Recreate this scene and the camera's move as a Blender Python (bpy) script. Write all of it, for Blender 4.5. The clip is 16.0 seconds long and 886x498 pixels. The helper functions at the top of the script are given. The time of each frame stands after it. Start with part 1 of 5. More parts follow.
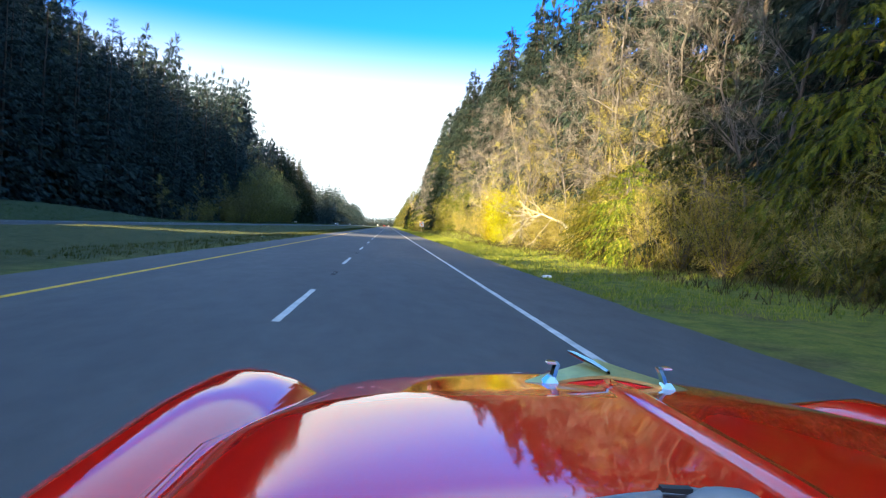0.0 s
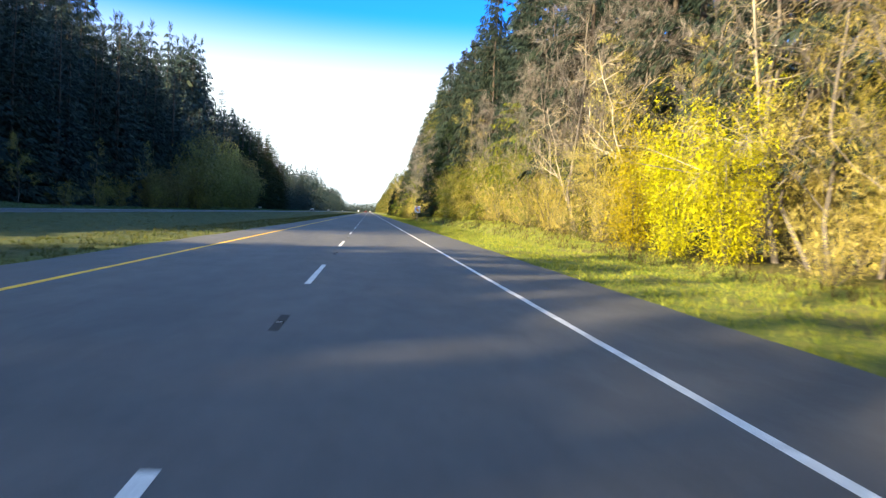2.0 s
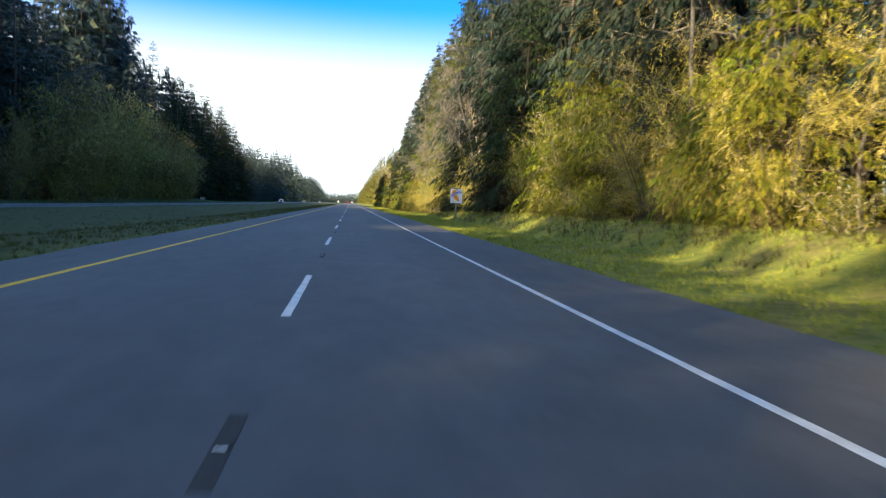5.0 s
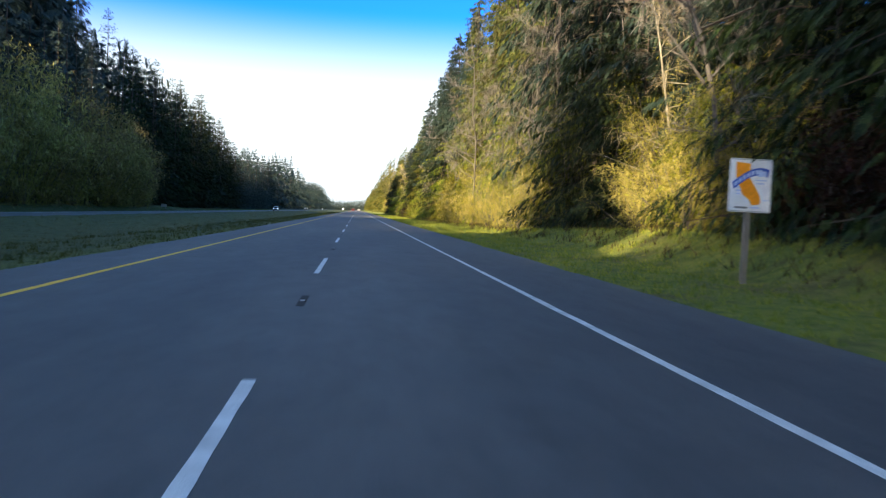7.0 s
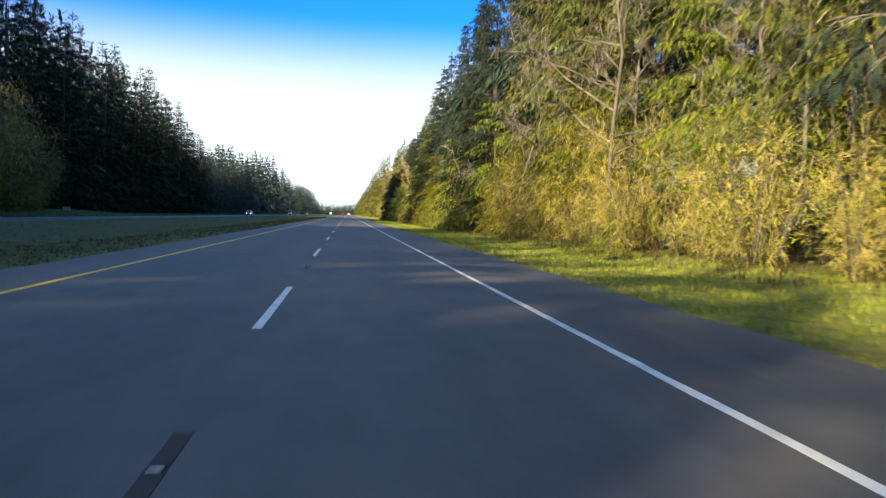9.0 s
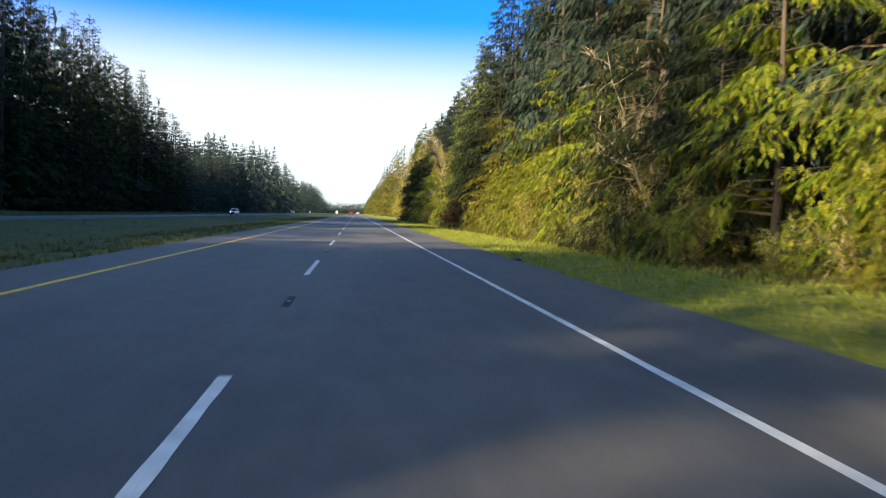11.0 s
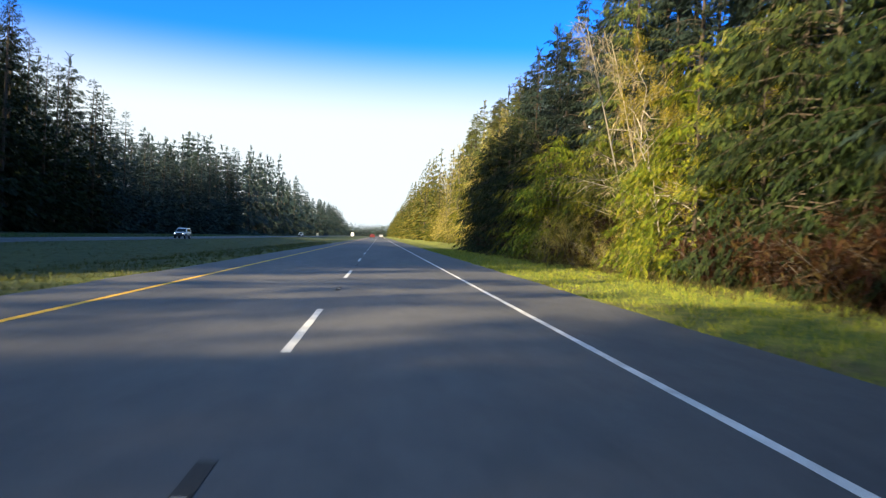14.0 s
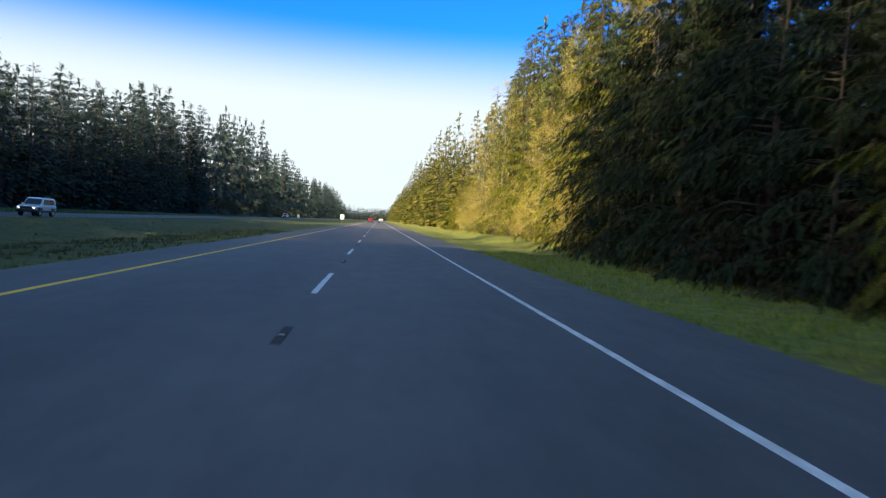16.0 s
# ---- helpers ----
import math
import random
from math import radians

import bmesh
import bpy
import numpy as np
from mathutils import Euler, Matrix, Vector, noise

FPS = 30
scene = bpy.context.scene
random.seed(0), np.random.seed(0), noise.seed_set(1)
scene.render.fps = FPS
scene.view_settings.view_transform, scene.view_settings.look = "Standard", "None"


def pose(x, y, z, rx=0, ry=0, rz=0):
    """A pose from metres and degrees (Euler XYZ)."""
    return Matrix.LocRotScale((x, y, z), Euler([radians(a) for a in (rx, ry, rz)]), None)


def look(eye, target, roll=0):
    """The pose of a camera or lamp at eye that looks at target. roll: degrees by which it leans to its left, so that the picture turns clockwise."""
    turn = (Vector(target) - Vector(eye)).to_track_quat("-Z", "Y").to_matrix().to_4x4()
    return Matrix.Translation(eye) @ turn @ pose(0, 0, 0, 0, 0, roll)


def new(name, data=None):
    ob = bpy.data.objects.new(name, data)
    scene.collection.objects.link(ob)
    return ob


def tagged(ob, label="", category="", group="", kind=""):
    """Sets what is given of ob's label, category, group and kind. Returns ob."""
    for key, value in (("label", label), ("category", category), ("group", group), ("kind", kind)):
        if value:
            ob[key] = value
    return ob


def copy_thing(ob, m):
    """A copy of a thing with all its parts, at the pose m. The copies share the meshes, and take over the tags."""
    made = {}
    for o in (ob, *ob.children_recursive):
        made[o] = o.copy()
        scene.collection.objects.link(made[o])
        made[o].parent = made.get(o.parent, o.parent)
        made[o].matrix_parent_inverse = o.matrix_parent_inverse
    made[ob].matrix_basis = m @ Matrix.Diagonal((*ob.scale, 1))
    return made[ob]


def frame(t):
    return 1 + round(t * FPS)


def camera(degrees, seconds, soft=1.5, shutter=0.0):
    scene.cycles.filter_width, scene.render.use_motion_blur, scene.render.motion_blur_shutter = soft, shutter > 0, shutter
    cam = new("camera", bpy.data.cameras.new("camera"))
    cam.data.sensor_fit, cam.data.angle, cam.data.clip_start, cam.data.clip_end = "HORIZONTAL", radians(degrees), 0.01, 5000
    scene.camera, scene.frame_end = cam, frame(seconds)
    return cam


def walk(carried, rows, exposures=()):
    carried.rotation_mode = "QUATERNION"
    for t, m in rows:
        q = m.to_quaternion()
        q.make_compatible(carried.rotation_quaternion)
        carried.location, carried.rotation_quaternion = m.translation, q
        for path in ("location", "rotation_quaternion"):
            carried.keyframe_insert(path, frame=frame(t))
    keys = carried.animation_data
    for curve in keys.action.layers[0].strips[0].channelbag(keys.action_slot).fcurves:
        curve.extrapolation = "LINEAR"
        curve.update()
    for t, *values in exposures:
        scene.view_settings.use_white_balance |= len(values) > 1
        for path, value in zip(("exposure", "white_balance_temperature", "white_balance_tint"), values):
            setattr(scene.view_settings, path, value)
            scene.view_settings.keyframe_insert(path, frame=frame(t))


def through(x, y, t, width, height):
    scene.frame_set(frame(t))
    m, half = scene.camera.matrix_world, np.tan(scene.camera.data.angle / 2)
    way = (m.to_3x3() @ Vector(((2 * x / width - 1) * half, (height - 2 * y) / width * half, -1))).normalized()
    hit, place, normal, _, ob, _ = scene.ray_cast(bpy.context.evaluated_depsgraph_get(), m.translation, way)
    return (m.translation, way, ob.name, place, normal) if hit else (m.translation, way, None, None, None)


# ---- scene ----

from math import atan2, cos, pi, sin, tau

# ---- camera and walk ----
cam = camera(60.3, 16.0, 1.2, 0.15)
# seconds, x, y, z, yaw, pitch, roll; x = 0 is the dashed lane line, y runs along the road
ROWS = [
    (0.0, 1.336, -9.755, 1.306, -4.148, -1.463, -3.818),
    (0.0333, 1.336, -9.755, 1.306, -4.148, -1.463, -3.818),
    (0.1, 1.333, -7.35, 1.307, -4.17, -1.52, -3.72),
    (0.2, 1.325, -4.4, 1.309, -4.2, -1.6, -3.6),
    (0.3, 1.315, -1.55, 1.31, -4.24, -1.68, -3.45),
    (0.4, 1.305, 1.27, 1.312, -4.27, -1.75, -3.3),
    (0.5, 1.295, 4.073, 1.313, -4.309, -1.828, -3.2),
    (1.0, 1.207, 17.852, 1.317, -4.688, -1.987, -3.479),
    (1.5, 1.107, 31.431, 1.328, -5.119, -2.171, -3.661),
    (2.0, 1.001, 44.999, 1.339, -5.536, -2.471, -3.544),
    (2.5, 0.898, 58.53, 1.352, -6.047, -2.991, -3.731),
    (3.0, 0.76, 71.721, 1.349, -6.624, -3.104, -3.889),
    (3.5, 0.664, 84.69, 1.34, -6.911, -3.243, -3.284),
    (6.0, 0.68, 148.592, 1.316, -6.862, -2.936, -2.676),
    (6.5, 0.719, 161.558, 1.319, -6.702, -2.788, -2.602),
    (7.0, 0.764, 174.609, 1.329, -6.429, -2.673, -2.581),
    (7.5, 0.801, 187.7, 1.334, -6.535, -2.374, -2.514),
    (8.0, 0.836, 200.502, 1.33, -6.595, -2.325, -2.523),
    (8.5, 0.887, 213.081, 1.317, -7.172, -2.337, -2.379),
    (9.0, 0.938, 225.57, 1.301, -7.157, -2.313, -2.413),
    (11.5, 0.964, 289.954, 1.314, -5.9, -2.444, -2.455),
    (12.0, 0.948, 303.119, 1.317, -5.015, -1.339, -2.225),
    (12.5, 0.904, 316.372, 1.31, -4.479, -1.145, -2.22),
    (13.0, 0.866, 329.804, 1.303, -4.565, -1.243, -2.761),
    (13.5, 0.889, 343.552, 1.309, -4.733, -1.139, -2.754),
    (14.0, 0.953, 357.38, 1.315, -4.796, -0.78, -2.678),
    (14.5, 0.981, 370.644, 1.317, -4.706, -1.103, -3.676),
    (15.0, 1.0, 384.186, 1.316, -4.8, -1.61, -3.889),
    (15.5, 1.009, 397.722, 1.318, -4.842, -1.438, -4.145),
    (16.0, 1.001, 411.295, 1.32, -4.838, -1.844, -4.144),
]
walk(cam, [(t, pose(x, y, z, 90 + pitch, roll, yaw)) for t, x, y, z, yaw, pitch, roll in ROWS],
     [(0.0, 2.55), (1.0, 2.45), (2.0, 2.4), (3.5, 2.28), (6, 2.25), (7.5, 2.15), (9, 2.0), (14, 1.92), (16, 1.8)])

# ---- sky and sun ----
SUN_EL, SUN_X, SUN_Y = 21.0, -0.74, -0.67      # towards the sun: behind and to the left
world = bpy.data.worlds.new("sky")
scene.world = world
world.use_nodes = True
wn, wl = world.node_tree.nodes, world.node_tree.links
wn.clear()
sky = wn.new("ShaderNodeTexSky")
sky.sky_type = "NISHITA"
sky.sun_disc = False
sky.sun_elevation = radians(SUN_EL)
sky.sun_rotation = atan2(SUN_X, SUN_Y)
sky.dust_density = 1.2
hsv = wn.new("ShaderNodeHueSaturation")
hsv.inputs["Saturation"].default_value = 1.35
wl.new(sky.outputs["Color"], hsv.inputs["Color"])
coord = wn.new("ShaderNodeTexCoord")
sep = wn.new("ShaderNodeSeparateXYZ")
wl.new(coord.outputs["Generated"], sep.inputs["Vector"])
hazy = wn.new("ShaderNodeMapRange")            # bright haze low over the horizon
hazy.interpolation_type = "SMOOTHSTEP"
hazy.inputs["From Min"].default_value = 0.25
hazy.inputs["From Max"].default_value = 0.14
wl.new(sep.outputs["Z"], hazy.inputs["Value"])
ELEVATION = sep.outputs["Z"]
mixs = wn.new("ShaderNodeMix")
mixs.data_type = "RGBA"
wl.new(hazy.outputs["Result"], mixs.inputs[0])
deep = wn.new("ShaderNodeMix")
deep.data_type, deep.blend_type = "RGBA", "MULTIPLY"
deep.inputs[0].default_value = 1.0
tint = wn.new("ShaderNodeMapRange")            # deeper azure low down, paler towards the zenith
tint.inputs["From Min"].default_value = 0.3
tint.inputs["From Max"].default_value = 0.34
shade = wn.new("ShaderNodeMix")
shade.data_type = "RGBA"
shade.inputs[6].default_value = (0.06, 0.37, 0.92, 1)
shade.inputs[7].default_value = (1.05, 1.07, 1.1, 1)
wl.new(ELEVATION, tint.inputs["Value"])
wl.new(tint.outputs["Result"], shade.inputs[0])
wl.new(shade.outputs[2], deep.inputs[7])
wl.new(hsv.outputs["Color"], deep.inputs[6])
wl.new(deep.outputs[2], mixs.inputs[6])
mixs.inputs[7].default_value = (2.45, 2.75, 2.9, 1)
back = wn.new("ShaderNodeBackground")
back.inputs["Strength"].default_value = 0.105
wl.new(mixs.outputs[2], back.inputs["Color"])
wo = wn.new("ShaderNodeOutputWorld")
wl.new(back.outputs["Background"], wo.inputs["Surface"])

sun_data = bpy.data.lights.new("sun", "SUN")
sun_data.energy = 5.0
sun_data.angle = radians(0.5)
sun_data.color = (1.0, 0.8, 0.46)
sun = new("sun", sun_data)
hz = Vector((SUN_X, SUN_Y, 0)).normalized() * cos(radians(SUN_EL))
sun.matrix_world = look((hz.x * 200, hz.y * 200, 200 * sin(radians(SUN_EL))), (0, 0, 0))


# ---- materials ----
def material(name):
    m = bpy.data.materials.new(name)
    m.use_nodes = True
    return m, m.node_tree.nodes, m.node_tree.links, m.node_tree.nodes["Principled BSDF"]


def ramp(n, stops):
    r = n.new("ShaderNodeValToRGB")
    e = r.color_ramp.elements
    while len(e) < len(stops):
        e.new(0.5)
    for el, (p, c) in zip(e, stops):
        el.position, el.color = p, (*c, 1)
    return r


def noise_node(n, l, scale, detail=4.0, rough=0.6, stretch=(1, 1, 1), distort=0.0):
    c = n.new("ShaderNodeTexCoord")
    mp = n.new("ShaderNodeMapping")
    mp.inputs["Scale"].default_value = stretch
    l.new(c.outputs["Object"], mp.inputs["Vector"])
    t = n.new("ShaderNodeTexNoise")
    t.inputs["Scale"].default_value = scale
    t.inputs["Detail"].default_value = detail
    t.inputs["Roughness"].default_value = rough
    t.inputs["Distortion"].default_value = distort
    l.new(mp.outputs["Vector"], t.inputs["Vector"])
    return t


def blend(n, l, mode, fac, a, b):
    m = n.new("ShaderNodeMix")
    m.data_type, m.blend_type = "RGBA", mode
    for sock, v in ((0, fac), (6, a), (7, b)):
        if isinstance(v, bpy.types.NodeSocket):
            l.new(v, m.inputs[sock])
        else:
            m.inputs[sock].default_value = v
    return m.outputs[2]


def rough_surface(name, dark, light, scale=3.0, fine=60.0, rough=0.9, bump=0.3, dist=0.02, stretch=(1, 1, 1), spec=0.3, metal=0.0):
    m, n, l, p = material(name)
    big = noise_node(n, l, scale, 5, 0.6, stretch)
    small = noise_node(n, l, fine, 3, 0.7, stretch)
    mid = tuple((a + b) / 2 for a, b in zip(dark, light))
    r = ramp(n, [(0.3, dark), (0.52, mid), (0.72, light)])
    l.new(big.outputs["Fac"], r.inputs["Fac"])
    g = ramp(n, [(0.3, (0.72, 0.72, 0.72)), (0.7, (1.25, 1.25, 1.25))])
    l.new(small.outputs["Fac"], g.inputs["Fac"])
    l.new(blend(n, l, "MULTIPLY", 1.0, r.outputs["Color"], g.outputs["Color"]), p.inputs["Base Color"])
    p.inputs["Roughness"].default_value = rough
    p.inputs["Specular IOR Level"].default_value = spec
    p.inputs["Metallic"].default_value = metal
    b = n.new("ShaderNodeBump")
    b.inputs["Strength"].default_value = bump
    b.inputs["Distance"].default_value = dist
    l.new(small.outputs["Fac"], b.inputs["Height"])
    l.new(b.outputs["Normal"], p.inputs["Normal"])
    return m


def leaf_material(name, stops, through=0.35, rough=0.6, holes=0.0, grain=9.0):
    """Leaves or needles: a colour of its own for each spray and each plant, light passing through."""
    m, n, l, p = material(name)
    g = n.new("ShaderNodeNewGeometry")
    r = ramp(n, stops)
    l.new(g.outputs["Random Per Island"], r.inputs["Fac"])
    info = n.new("ShaderNodeObjectInfo")
    h = n.new("ShaderNodeHueSaturation")
    mr = n.new("ShaderNodeMapRange")
    mr.inputs["To Min"].default_value, mr.inputs["To Max"].default_value = 0.72, 1.28
    l.new(info.outputs["Random"], mr.inputs["Value"])
    l.new(mr.outputs["Result"], h.inputs["Value"])
    mh = n.new("ShaderNodeMapRange")
    mh.inputs["To Min"].default_value, mh.inputs["To Max"].default_value = 0.475, 0.525
    l.new(info.outputs["Random"], mh.inputs["Value"])
    l.new(mh.outputs["Result"], h.inputs["Hue"])
    l.new(r.outputs["Color"], h.inputs["Color"])
    l.new(h.outputs["Color"], p.inputs["Base Color"])
    p.inputs["Roughness"].default_value = rough
    p.inputs["Specular IOR Level"].default_value = 0.12
    tr = n.new("ShaderNodeBsdfTranslucent")
    l.new(h.outputs["Color"], tr.inputs["Color"])
    mx = n.new("ShaderNodeMixShader")
    mx.inputs["Fac"].default_value = through
    l.new(p.outputs["BSDF"], mx.inputs[1])
    l.new(tr.outputs["BSDF"], mx.inputs[2])
    last = mx.outputs["Shader"]
    if holes:                                   # a feathered spray: side twigs off a midrib, ragged by noise
        def math(op, a, b=0.0):
            k = n.new("ShaderNodeMath")
            k.operation = op
            for i, v in enumerate((a, b)):
                if isinstance(v, float):
                    k.inputs[i].default_value = v
                else:
                    l.new(v, k.inputs[i])
            return k.outputs["Value"]
        tc = n.new("ShaderNodeTexCoord")
        sx = n.new("ShaderNodeSeparateXYZ")
        l.new(tc.outputs["UV"], sx.inputs["Vector"])
        wob = noise_node(n, l, 7.0, 2, 0.6).outputs["Fac"]
        rag = noise_node(n, l, 24.0, 1, 0.6).outputs["Fac"]
        off = math("ABSOLUTE", math("SUBTRACT", sx.outputs["Y"], 0.5))
        ph = math("SUBTRACT", math("MULTIPLY", sx.outputs["X"], grain), math("MULTIPLY", off, grain * 0.42))
        ph = math("ADD", ph, math("MULTIPLY", wob, 2.2))
        ph = math("ADD", ph, math("MULTIPLY", g.outputs["Random Per Island"], 9.0))
        wide = math("ADD", math("MULTIPLY", rag, 0.9), 0.52 - holes)
        gap = math("GREATER_THAN", math("FRACT", ph), wide)
        rib = math("GREATER_THAN", off, 0.03)
        cut = math("MULTIPLY", gap, rib)
        clear = n.new("ShaderNodeBsdfTransparent")
        mh2 = n.new("ShaderNodeMixShader")
        l.new(cut, mh2.inputs["Fac"])
        l.new(last, mh2.inputs[1])
        l.new(clear.outputs["BSDF"], mh2.inputs[2])
        last = mh2.outputs["Shader"]
    l.new(last, n["Material Output"].inputs["Surface"])
    return m


def plain(name, col, rough=0.5, metal=0.0, spec=0.5, emit=0.0):
    m, n, l, p = material(name)
    t = noise_node(n, l, 25, 3, 0.6)
    a = tuple(c * 0.85 for c in col)
    b = tuple(min(1, c * 1.12) for c in col)
    r = ramp(n, [(0.35, a), (0.65, b)])
    l.new(t.outputs["Fac"], r.inputs["Fac"])
    l.new(r.outputs["Color"], p.inputs["Base Color"])
    p.inputs["Roughness"].default_value = rough
    p.inputs["Metallic"].default_value = metal
    p.inputs["Specular IOR Level"].default_value = spec
    if emit:
        p.inputs["Emission Color"].default_value = (*col, 1)
        p.inputs["Emission Strength"].default_value = emit
    return m


NEEDLE = leaf_material("spruce_needles", [(0.0, (0.022, 0.036, 0.012)), (0.45, (0.06, 0.074, 0.016)), (0.8, (0.105, 0.108, 0.024)), (1.0, (0.16, 0.145, 0.04))], 0.22, 0.6, 0.5, 9.0)
NEEDLE_BLUE = leaf_material("fir_needles", [(0.0, (0.009, 0.018, 0.016)), (0.5, (0.017, 0.03, 0.024)), (1.0, (0.04, 0.054, 0.036))], 0.12, 0.7, 0.38, 10.0)
# bluer and paler than the fir needles: haze painted into the colour
HAZE_NEEDLE = leaf_material("far_fir_needles", [(0.0, (0.013, 0.026, 0.028)), (0.5, (0.025, 0.044, 0.043)), (1.0, (0.056, 0.074, 0.056))], 0.06, 0.7, 0.34, 10.0)
# near-black needles: shade put into the colour, for trees standing in shadow
SHADE_PAINTED = leaf_material("dark_hemlock_sprays", [(0.0, (0.006, 0.011, 0.005)), (0.5, (0.013, 0.022, 0.007)), (1.0, (0.032, 0.042, 0.011))], 0.1, 0.7, 0.4, 10.0)
HANGING = leaf_material("hemlock_sprays", [(0.0, (0.022, 0.038, 0.004)), (0.5, (0.078, 0.1, 0.007)), (1.0, (0.185, 0.172, 0.014))], 0.2, 0.6, 0.56, 7.0)
SCRUB = leaf_material("scrub_leaves", [(0.0, (0.075, 0.072, 0.01)), (0.5, (0.21, 0.185, 0.014)), (1.0, (0.36, 0.31, 0.025))], 0.4, 0.6, 0.36, 6.0)
BRIGHT = leaf_material("golden_sprays", [(0.0, (0.13, 0.12, 0.003)), (0.5, (0.35, 0.33, 0.004)), (1.0, (0.5, 0.46, 0.008))], 0.3, 0.6, 0.3, 7.0)
# sunlight put into the colour: brighter, yellower needles for far trees
SUN_PAINTED = leaf_material("sunny_far_sprays", [(0.0, (0.03, 0.045, 0.012)), (0.5, (0.085, 0.095, 0.014)), (1.0, (0.2, 0.165, 0.035))], 0.3, 0.6, 0.2, 13.0)
CATKIN = leaf_material("catkins", [(0.0, (0.18, 0.155, 0.04)), (0.6, (0.34, 0.295, 0.065)), (1.0, (0.47, 0.41, 0.1))], 0.35, 0.8, 0.4, 6.0)
BRAMBLE = leaf_material("bramble_leaves", [(0.0, (0.018, 0.009, 0.006)), (0.6, (0.045, 0.018, 0.01)), (1.0, (0.06, 0.04, 0.014))], 0.25, 0.7, 0.36, 6.0)
WILLOW_LEAF = leaf_material("willow_leaves", [(0.0, (0.1, 0.09, 0.026)), (0.6, (0.21, 0.185, 0.055)), (1.0, (0.32, 0.27, 0.095))], 0.3, 0.7, 0.36, 7.0)
TWIG = rough_surface("twig_bark", (0.17, 0.135, 0.085), (0.42, 0.35, 0.23), 2, 30, 0.9, 0.2)
GREY_TWIG = rough_surface("grey_twig_bark", (0.09, 0.08, 0.076), (0.21, 0.19, 0.175), 2, 30, 0.9, 0.2)
GOLD_TWIG = rough_surface("straw_twig_bark", (0.17, 0.14, 0.04), (0.42, 0.355, 0.11), 2, 30, 0.9, 0.2)
GREY_BARK = rough_surface("grey_bark", (0.045, 0.04, 0.038), (0.14, 0.125, 0.115), 1.5, 14, 0.85, 0.3, 0.02, (1, 1, 0.4))
ALDER_BARK = rough_surface("pale_bark", (0.16, 0.14, 0.115), (0.45, 0.41, 0.35), 1.5, 14, 0.85, 0.3, 0.02, (1, 1, 0.4))
SPRUCE_BARK = rough_surface("spruce_bark", (0.03, 0.024, 0.019), (0.09, 0.072, 0.058), 2, 18, 0.95, 0.5, 0.03, (1, 1, 0.25))
DEADWOOD = rough_surface("bleached_wood", (0.2, 0.175, 0.125), (0.45, 0.4, 0.3), 2, 25, 0.85, 0.3, 0.01)
BLADE = leaf_material("grass_blades", [(0.0, (0.08, 0.112, 0.022)), (0.6, (0.2, 0.215, 0.03)), (1.0, (0.29, 0.265, 0.04))], 0.4)
DRY = leaf_material("dry_grass", [(0.0, (0.05, 0.052, 0.015)), (0.6, (0.085, 0.08, 0.026)), (1.0, (0.15, 0.125, 0.055))], 0.35)
DULL_BLADE = leaf_material("median_blades", [(0.0, (0.04, 0.06, 0.014)), (0.6, (0.066, 0.088, 0.02)), (1.0, (0.11, 0.115, 0.034))], 0.35)
WHITE_PAINT = rough_surface("white_road_paint", (0.38, 0.38, 0.37), (0.68, 0.68, 0.66), 2.5, 90, 0.7, 0.2, 0.004)
YELLOW_PAINT = rough_surface("yellow_road_paint", (0.55, 0.3, 0.015), (0.78, 0.46, 0.03), 2.5, 90, 0.7, 0.2, 0.004)


def asphalt_material(name, dark, light):
    m, n, l, p = material(name)
    big = noise_node(n, l, 0.35, 5, 0.6, (1, 0.12, 1))
    patch = noise_node(n, l, 2.2, 4, 0.65, (1, 0.35, 1))
    grit = noise_node(n, l, 140, 2, 0.8)
    r = ramp(n, [(0.32, dark), (0.68, light)])
    l.new(big.outputs["Fac"], r.inputs["Fac"])
    r2 = ramp(n, [(0.3, (0.8, 0.8, 0.8)), (0.7, (1.16, 1.16, 1.16))])
    l.new(patch.outputs["Fac"], r2.inputs["Fac"])
    r3 = ramp(n, [(0.35, (0.6, 0.6, 0.6)), (0.62, (1.0, 1.0, 1.0)), (0.8, (1.6, 1.6, 1.6))])
    l.new(grit.outputs["Fac"], r3.inputs["Fac"])
    c = blend(n, l, "MULTIPLY", 1.0, r.outputs["Color"], r2.outputs["Color"])
    l.new(blend(n, l, "MULTIPLY", 1.0, c, r3.outputs["Color"]), p.inputs["Base Color"])
    p.inputs["Roughness"].default_value = 0.78
    p.inputs["Specular IOR Level"].default_value = 0.35
    b = n.new("ShaderNodeBump")
    b.inputs["Strength"].default_value = 0.35
    b.inputs["Distance"].default_value = 0.006
    l.new(grit.outputs["Fac"], b.inputs["Height"])
    l.new(b.outputs["Normal"], p.inputs["Normal"])
    return m


ASPHALT = asphalt_material("asphalt", (0.062, 0.061, 0.064), (0.1, 0.097, 0.096))


